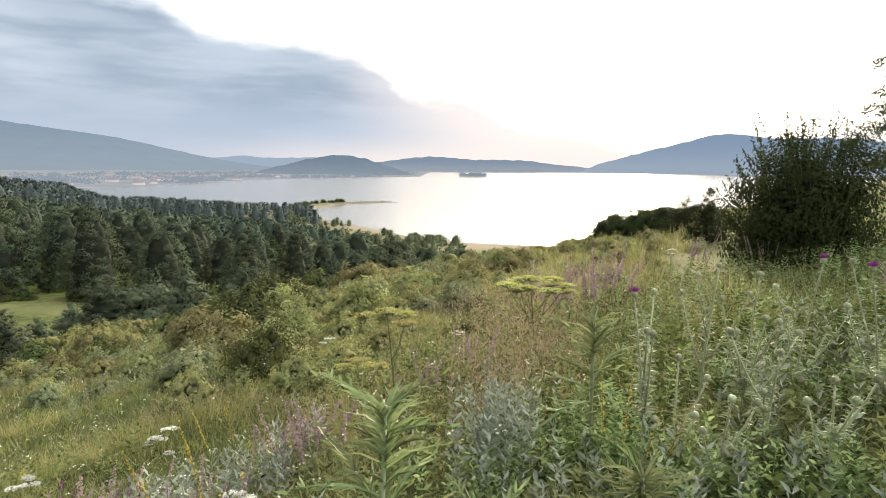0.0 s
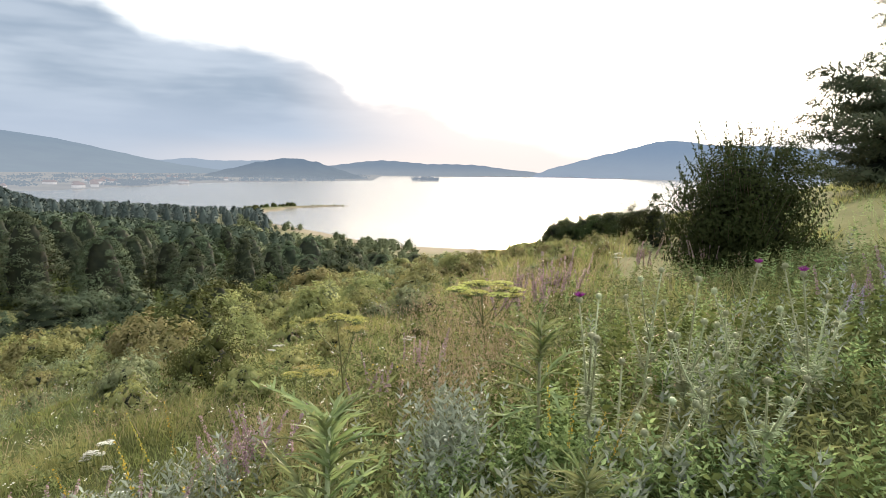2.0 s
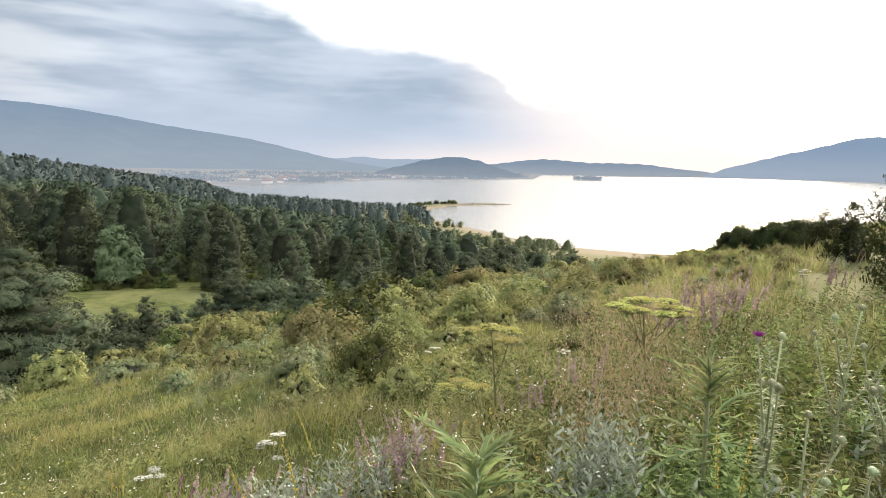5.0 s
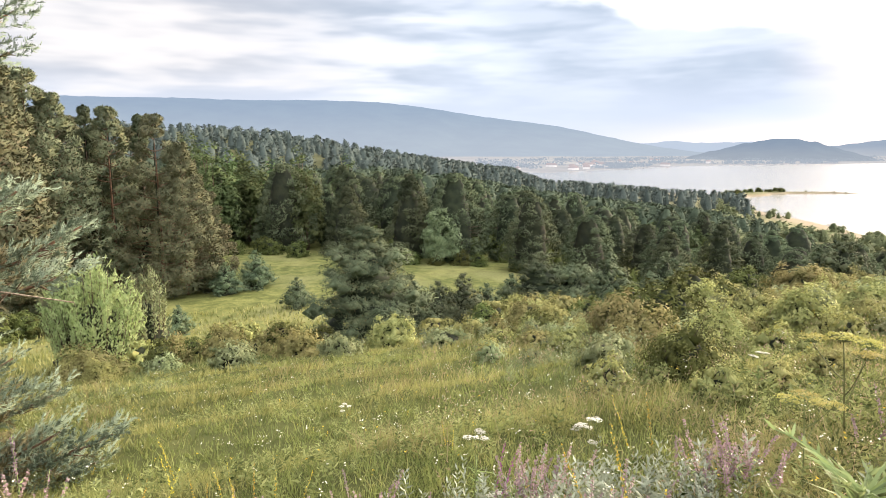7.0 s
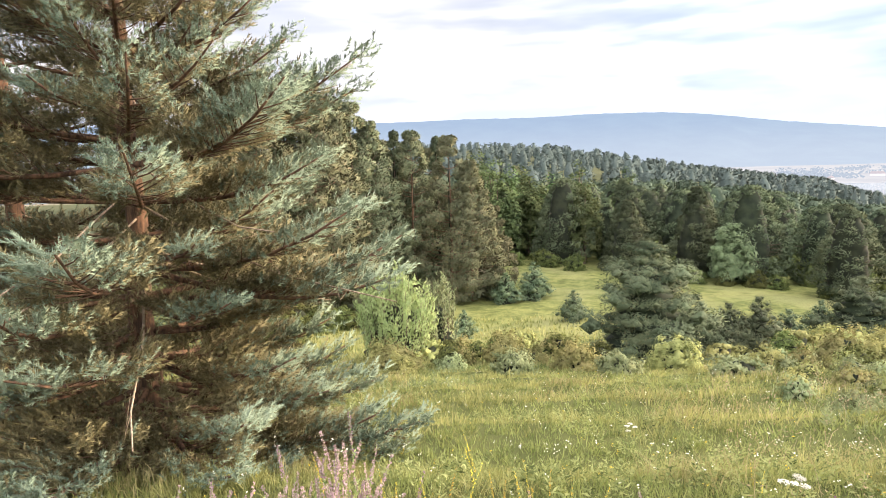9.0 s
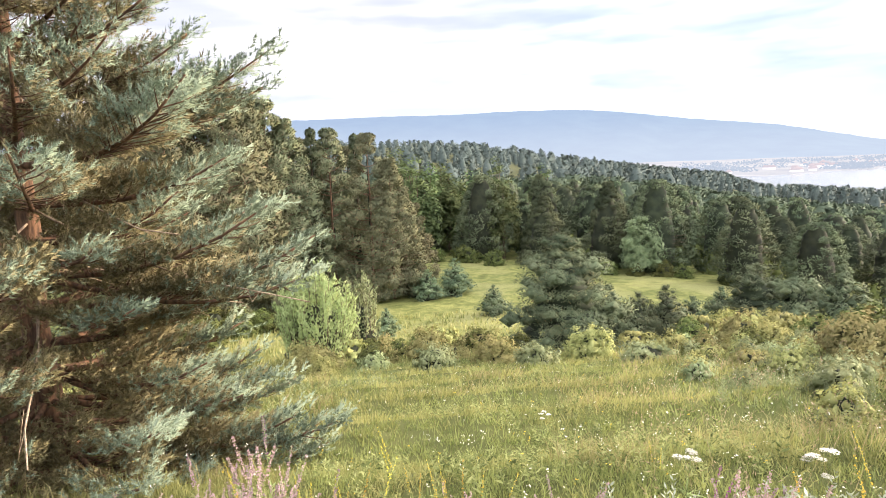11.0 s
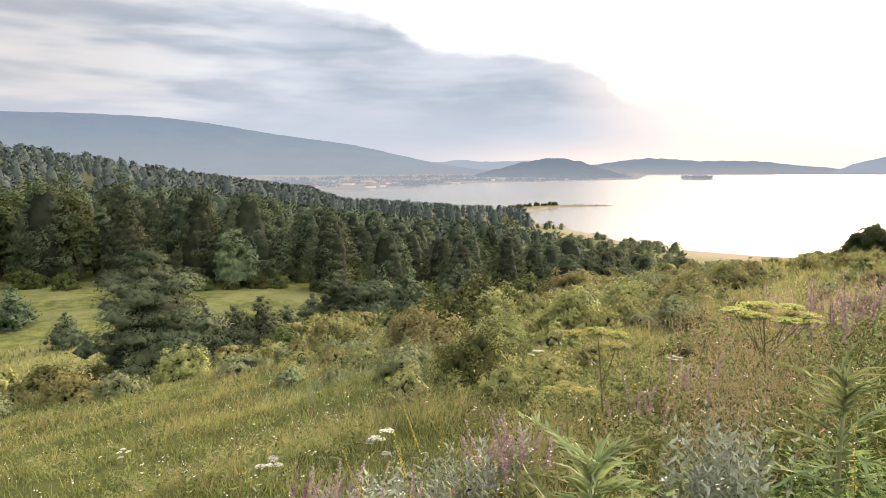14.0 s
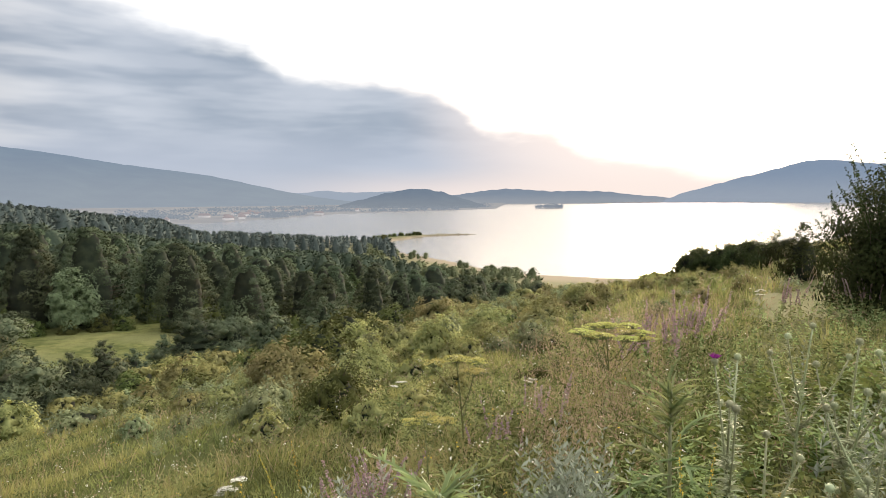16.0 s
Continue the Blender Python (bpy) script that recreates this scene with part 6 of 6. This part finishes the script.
def spine_line(height, lean, bend, n=7):
    s = np.linspace(0, 1, n)
    a = rng.uniform(0, 6.3)
    return np.stack([math.cos(a) * (lean * s + bend * s * s) * height, math.sin(a) * (lean * s + bend * s * s) * height, s * height], -1)


def thistle(height, branches, blooms):
    """A spiny thistle: winged stalks set with narrow prickly leaves, round heads, some in flower."""
    ob = thing("thistle", "tall pale spiny thistle in the weeds" if not blooms else "tall spiny thistle with magenta flower heads", "thistle", "thistles")
    main = spine_line(height, 0.06, 0.06)
    lines = [main]
    for k in range(branches):
        i = rng.uniform(0.2, 0.6)
        foot = np.array([np.interp(i * height, main[:, 2], main[:, c]) for c in range(3)])
        a, ln = rng.uniform(0, 6.3), height * rng.uniform(0.35, 0.6)
        s = np.linspace(0, 1, 6)
        lines.append(foot + np.stack([math.cos(a) * ln * 0.5 * s, math.sin(a) * ln * 0.5 * s, ln * (0.55 * s + 0.35 * s * s)], -1))
    for k, ln in enumerate(lines):
        g = Geo()
        tube(g, ln, np.linspace(0.009 if k == 0 else 0.0065, 0.004, len(ln)), 6)
        stalk = part("stalk", g, M_STALK, ob, smooth=True)
        m = int(150 * height * (1.0 if k == 0 else 0.6))
        w = rng.uniform(0.05, 0.97, m)
        idx = w * (len(ln) - 1)
        p = np.stack([np.interp(idx, np.arange(len(ln)), ln[:, c]) for c in range(3)], -1)
        g = Geo()
        blades(g, p, rand_dirs(m) * (1, 1, 0.35) + (0, 0, 0.35), rng.uniform(0.02, 0.065, m) * (1.35 - w * 0.7), 0.005, 0.3)
        low = w < 0.3
        blades(g, p[low], rand_dirs(low.sum()) * (1, 1, 0.2) + (0, 0, 0.3), rng.uniform(0.035, 0.075, low.sum()), 0.012, 0.3)
        part("prickly_foliage", g, M_STALK, ob)
        tip = ln[-1]
        g = Geo()
        d = rand_dirs(60)
        needles(g, tip + d * 0.010 + (0, 0, 0.012), d + (0, 0, 0.5), rng.uniform(0.012, 0.022, 60), 0.006)
        tube(g, tip + np.array([(0, 0, -0.004), (0, 0, 0.006), (0, 0, 0.020), (0, 0, 0.030)]), np.array([0.005, 0.016, 0.017, 0.009]), 8)
        head = part("flower_head", g, M_STALK, ob)
        if k < blooms:
            g = Geo()
            d = unit(rand_dirs(120) * (1, 1, 0.4) + (0, 0, 0.75))
            needles(g, np.tile(tip + (0, 0, 0.024), (120, 1)) + d * 0.006, d, rng.uniform(0.022, 0.036, 120), 0.005)
            part("petals", g, M_MAGENTA, head, "magenta florets")
    return ob


for az, r, h, br, bl in ((-18.9, 3.3, 0.98, 4, 1), (-22.9, 4.3, 1.02, 3, 0), (-26.2, 3.7, 0.98, 5, 0), (-29.8, 4.1, 0.96, 4, 1), (-35.9, 3.9, 0.9, 5, 1), (-21, 3.1, 0.68, 3, 0), (-28.0, 3.2, 0.66, 4, 0), (-33, 3.0, 0.6, 3, 0), (-24.4, 2.9, 0.58, 3, 0)):
    stand(thistle(h, br, bl), az, r, rng.uniform(0, 360), 1.0, 0.02)


def feather_leaf(length):
    """One long arching leaf: a narrow blade along a pale midrib, cut into uneven spiny lobes."""
    g = Geo()
    s = np.linspace(0, 1, 8)
    bow = rng.normal(0, 0.08)
    rib = np.stack([length * s, bow * length * np.sin(s * 3), length * (0.42 * s - 0.5 * s * s)], -1)
    tube(g, rib, np.linspace(0.006, 0.0015, 8), 4)
    half = 0.026 * length * np.sin(np.pi * (0.12 + 0.85 * s)) + 0.002
    for side in (1, -1):
        edge = rib + np.stack([0 * s, side * half, 0.3 * half], -1)
        g.add(np.concatenate([rib, edge]), [q for k in range(7) for q in ((k, k + 1, k + 9), (k, k + 9, k + 8))])
        k = np.sort(rng.uniform(0.08, 0.95, 8))
        p = np.stack([np.interp(k, s, rib[:, c]) for c in range(3)], -1)
        way = np.stack([0.75 + 0.2 * k, side * (0.75 - 0.3 * k), 0.25 + 0 * k], -1) + rng.normal(0, 0.18, (8, 3))
        blades(g, p, way, length * rng.uniform(0.16, 0.36, 8) * (1.15 - 0.75 * k), 0.011, 0.1)
    blades(g, rib[-1:], [(1, 0, 0)], length * 0.15, 0.012, 0.1)
    return g


def spiny_plant(height, rosette, label):
    ob = thing("spiny_plant", label, "thistle", "leafy thistles")
    g = Geo()
    line = spine_line(height * 0.93, 0.03, 0.02)
    tube(g, line, np.linspace(0.013, 0.007, len(line)), 7)
    part("stalk", g, M_STALK, ob, smooth=True)
    kinds = [feather_leaf(ln).mesh("leaf", M_SPINY) for ln in (0.5, 0.42, 0.28)]
    for k in range(rosette):
        s = 0.22 + 0.74 * (k + rng.random()) / rosette
        leaf = new("leaf", kinds[min(2, int(s * 3.05))])
        leaf.parent = ob
        at = [np.interp(s * height * 0.93, line[:, 2], line[:, c]) for c in range(3)]
        pitch = -8 - 55 * s ** 4 + rng.normal(0, 10)
        leaf.matrix_basis = Matrix.Translation(at) @ pose(0, 0, 0, 0, 0, k * 137.5 + rng.normal(0, 14)) @ pose(0, 0, 0, 0, pitch, 0) @ Matrix.Scale(rng.uniform(0.75, 1.15), 4)
    g = Geo()
    m = 80
    up = line[-1] - (0, 0, 0.2 * height) + (0, 0, 1) * rng.uniform(0, 0.2 * height, (m, 1))
    blades(g, up, rand_dirs(m) * (0.9, 0.9, 0.2) + (0, 0, 0.6), rng.uniform(0.07, 0.2, m), 0.011, 0.32)
    part("leaf_crown", g, M_SPINY, ob, "tuft of upright narrow young leaves")
    return ob


stand(spiny_plant(1.12, 36, "large bright green thistle with feathered spiny leaves"), 6.1, 2.02, 30, 1.0, 0.02)
stand(spiny_plant(0.95, 20, "upright green thistle not yet in flower"), -13.9, 3.55, 100, 1.0, 0.02)
stand(spiny_plant(0.55, 16, "small green feathered thistle in weeds"), -3.0, 2.05, 200, 1.0, 0.02)
stand(spiny_plant(0.5, 14, "small green feathered thistle in weeds"), -19, 2.35, 200, 1.0, 0.02)


def umbel_plant(name, label, height, heads, wide, mat, thick=0.008, group="", reach=1.0):
    """An umbellifer: ribbed stalk, side branches, flat plates of small florets on rays."""
    ob = thing(name, label, "wildflower", group)
    g = Geo()
    main = spine_line(height, 0.05, 0.03)
    tube(g, main, np.linspace(thick * 0.8, thick * 0.35, len(main)), 6)
    tips = [main[-1]]
    for k in range(heads - 1):
        i = rng.uniform(0.3, 0.75)
        foot = np.array([np.interp(i * height, main[:, 2], main[:, c]) for c in range(3)])
        a = k * 2.4 + rng.normal(0, 0.3)
        out = wide * rng.uniform(0.5, 1.35) * reach
        s = np.linspace(0, 1, 5)
        ln = foot + np.stack([math.cos(a) * out * s, math.sin(a) * out * s, (height * rng.uniform(0.82, 1.0) - foot[2]) * s ** 1.3], -1)
        tube(g, ln, np.linspace(thick * 0.4, thick * 0.25, 5), 5)
        tips.append(ln[-1])
    part("stalk", g, M_FENNEL, ob, smooth=True)
    for tip in tips:
        g, f = Geo(), Geo()
        m = 30
        a, q = rng.uniform(0, 6.3, m), wide * 0.5 * np.sqrt(rng.random(m))
        ends = tip + np.stack([np.cos(a) * q, np.sin(a) * q, wide * 0.26 - q * q / wide * 0.35], -1)
        for e in ends:
            tube(f, [tip, (tip + e) / 2 + (0, 0, -0.01), e], thick * 0.18, 3)
        p = np.repeat(ends, 12, 0) + rng.normal(0, 1, (m * 12, 3)) * (wide * 0.065, wide * 0.065, wide * 0.014)
        leaves(g, p, rand_dirs(m * 12) * (1, 1, 0.15), wide * 0.07, wide * 0.06, 0.05)
        um = part("umbel", g, mat, ob)
        part("umbel_stem", f, M_FENNEL, um)
    g = Geo()
    m = 40
    w = rng.uniform(0.05, 0.5, m)
    p = np.stack([np.interp(w * height, main[:, 2], main[:, c]) for c in range(3)], -1)
    blades(g, p, rand_dirs(m) * (1, 1, 0.3) + (0, 0, 0.3), rng.uniform(0.06, 0.22, m), 0.008, 0.4)
    part("foliage", g, M_WEED, ob)
    return ob


stand(umbel_plant("fennel_plant", "tall giant fennel with yellow-green umbels", 0.92, 12, 0.24, M_LIME, 0.014, reach=1.2), -8.6, 7.2, 10)
stand(umbel_plant("fennel_plant", "single-stalked fennel with a yellow-green umbel", 0.95, 4, 0.25, M_LIME, 0.015), 4.4, 6.4, 50)
stand(umbel_plant("fennel_plant", "low fennel with yellow-green umbels", 0.75, 4, 0.16, M_LIME, 0.008), 7.3, 4.6, 80)
for az, r, h, n, w in ((25.3, 4.75, 0.84, 9, 0.07), (18.6, 3.1, 0.5, 6, 0.07), (35.2, 5.0, 0.62, 5, 0.08), (27.5, 2.9, 0.3, 3, 0.07), (10.5, 8.6, 0.5, 5, 0.08), (33.5, 4.0, 0.4, 3, 0.06), (47, 8.5, 0.5, 4, 0.07), (-1.2, 7.5, 0.45, 5, 0.06), (24, 3.2, 0.42, 3, 0.06), (-20, 12.5, 0.5, 7, 0.075)):
    stand(umbel_plant("wild_carrot", "wild carrot with flat white flower heads", h, n, w, M_WHITE, 0.005, "white wild carrots"), az, r, rng.uniform(0, 360), 1.0, 0.02)


def flower_clump(name, label, mat, n, height, wide, fat, category="wildflower", group="", green=M_WEED):
    """Several upright spikes thick with small blossoms."""
    ob = thing(name, label, category, group)
    for k in range(n):
        foot = np.array([*rng.normal(0, wide / 2.2, 2), 0.0])
        h = height * rng.uniform(0.7, 1.12)
        ln = foot + spine_line(h, rng.uniform(0.08, 0.32), 0.08, 5)
        g = Geo()
        tube(g, ln, np.linspace(0.004, 0.002, 5), 4)
        m = 16
        w = rng.uniform(0.05, 0.6, m)
        p = np.stack([np.interp(w * h, ln[:, 2], ln[:, c]) for c in range(3)], -1)
        leaves(g, p, rand_dirs(m) * (1, 1, 0.3) + (0, 0, 0.3), rng.uniform(0.03, 0.07, m), 0.018)
        stalk = part("stalk", g, green, ob)
        g = Geo()
        m = 90
        w = rng.uniform(0.52, 1.0, m)
        p = np.stack([np.interp(w * h, ln[:, 2], ln[:, c]) for c in range(3)], -1)
        leaves(g, p, rand_dirs(m) * (1, 1, 0.5), fat * rng.uniform(0.5, 1.2, m) * (1.25 - w * 0.7), fat * 0.55)
        part("blossom", g, mat, stalk)
    return ob


sages = [flower_clump("purple_sage", "faded purple sage in loose spikes", M_PURPLE, 9, 0.6, 0.34, 0.028, group="purple sages") for k in range(3)]
spots = ((13.3, 4.3, 1.0), (-12.5, 8.8, 1.5), (-14.3, 9.2, 1.6), (-2.6, 6.2, 1.0), (29.3, 4.1, 1.05), (-16, 9.6, 1.4), (87.4, 5.1, 1.0), (84.5, 5.2, 0.95), (80.6, 4.9, 1.1), (78.6, 5.1, 0.95), (76.8, 5.3, 0.95), (74.0, 5.5, 1.2), (72.3, 5.2, 0.9), (54.6, 4.4, 0.95), (47, 4.3, 0.8), (44.9, 4.1, 0.95), (27.3, 4.3, 1.0), (30.8, 4.0, 0.9), (12.0, 4.5, 1.0), (14.6, 4.5, 0.9), (-22, 11, 1.1), (-25, 11.5, 1.0), (-11, 8.4, 1.4), (-40, 6, 1.0), (-27, 10.5, 0.9), (1.4, 5.6, 0.9), (86, 4.3, 1.15), (83, 4.5, 1.1), (79.5, 4.3, 1.2), (76, 4.5, 1.15), (73, 4.7, 1.2), (71.2, 4.6, 1.1), (88.5, 4.6, 1.1), (20.2, 3.3, 0.85), (22.6, 3.5, 0.8))
for k, (az, r, s) in enumerate(spots):
    (stand if k < 3 else stand_copy)(sages[k % 3], az, r, rng.uniform(0, 360), s, 0.02)
stand(flower_clump("loosestrife", "magenta flower spike above the grass", M_MAGENTA, 2, 0.72, 0.06, 0.02), 33.2, 4.5)
mull = flower_clump("mullein", "slender yellow mullein spike in bloom", M_YELLOW, 2, 0.85, 0.1, 0.017, group="yellow mulleins")
stand(mull, 21.2, 2.95, 0, 1.1)
for az, r, s in ((19.2, 5.0, 1.0), (-16.0, 2.9, 0.85), (-18.2, 2.8, 0.7), (6.2, 15, 0.9), (65.3, 4.6, 0.95), (66.6, 4.5, 0.8), (61.5, 5.2, 0.95), (57.4, 4.5, 0.95), (56.2, 4.4, 0.85), (53.6, 4.4, 0.9), (60.1, 5.0, 0.7), (67.8, 4.3, 0.75), (68.4, 4.5, 0.7), (67.2, 4.6, 0.7), (70, 5.0, 0.8), (75.4, 5.2, 0.9), (-9.5, 22, 1.0), (-8.6, 23, 1.1), (-12, 24, 1.2), (-7.8, 24, 0.9), (16, 13, 0.7), (17, 13.5, 0.6), (37.5, 5.5, 0.6), (82.6, 5.2, 0.8)):
    stand_copy(mull, az, r, rng.uniform(0, 360), s, 0.02)

stand(flower_clump("bugloss", "bluish wildflower spikes among green weeds", M_BLUE, 7, 0.62, 0.3, 0.024), -39.0, 5.6)

# a pale field stone lying in the weeds
g = Geo()
inner_mass(g, np.array([0.0, 0.06, 0.13, 0.17]), np.array([0.14, 0.17, 0.13, 0.05]), 12, 0.1)
stand(tagged(part("stone", g, M_STONE, smooth=True), "pale grey field stone in the weeds", "stone"), -35.0, 4.6, 20, 1.0, 0.02)
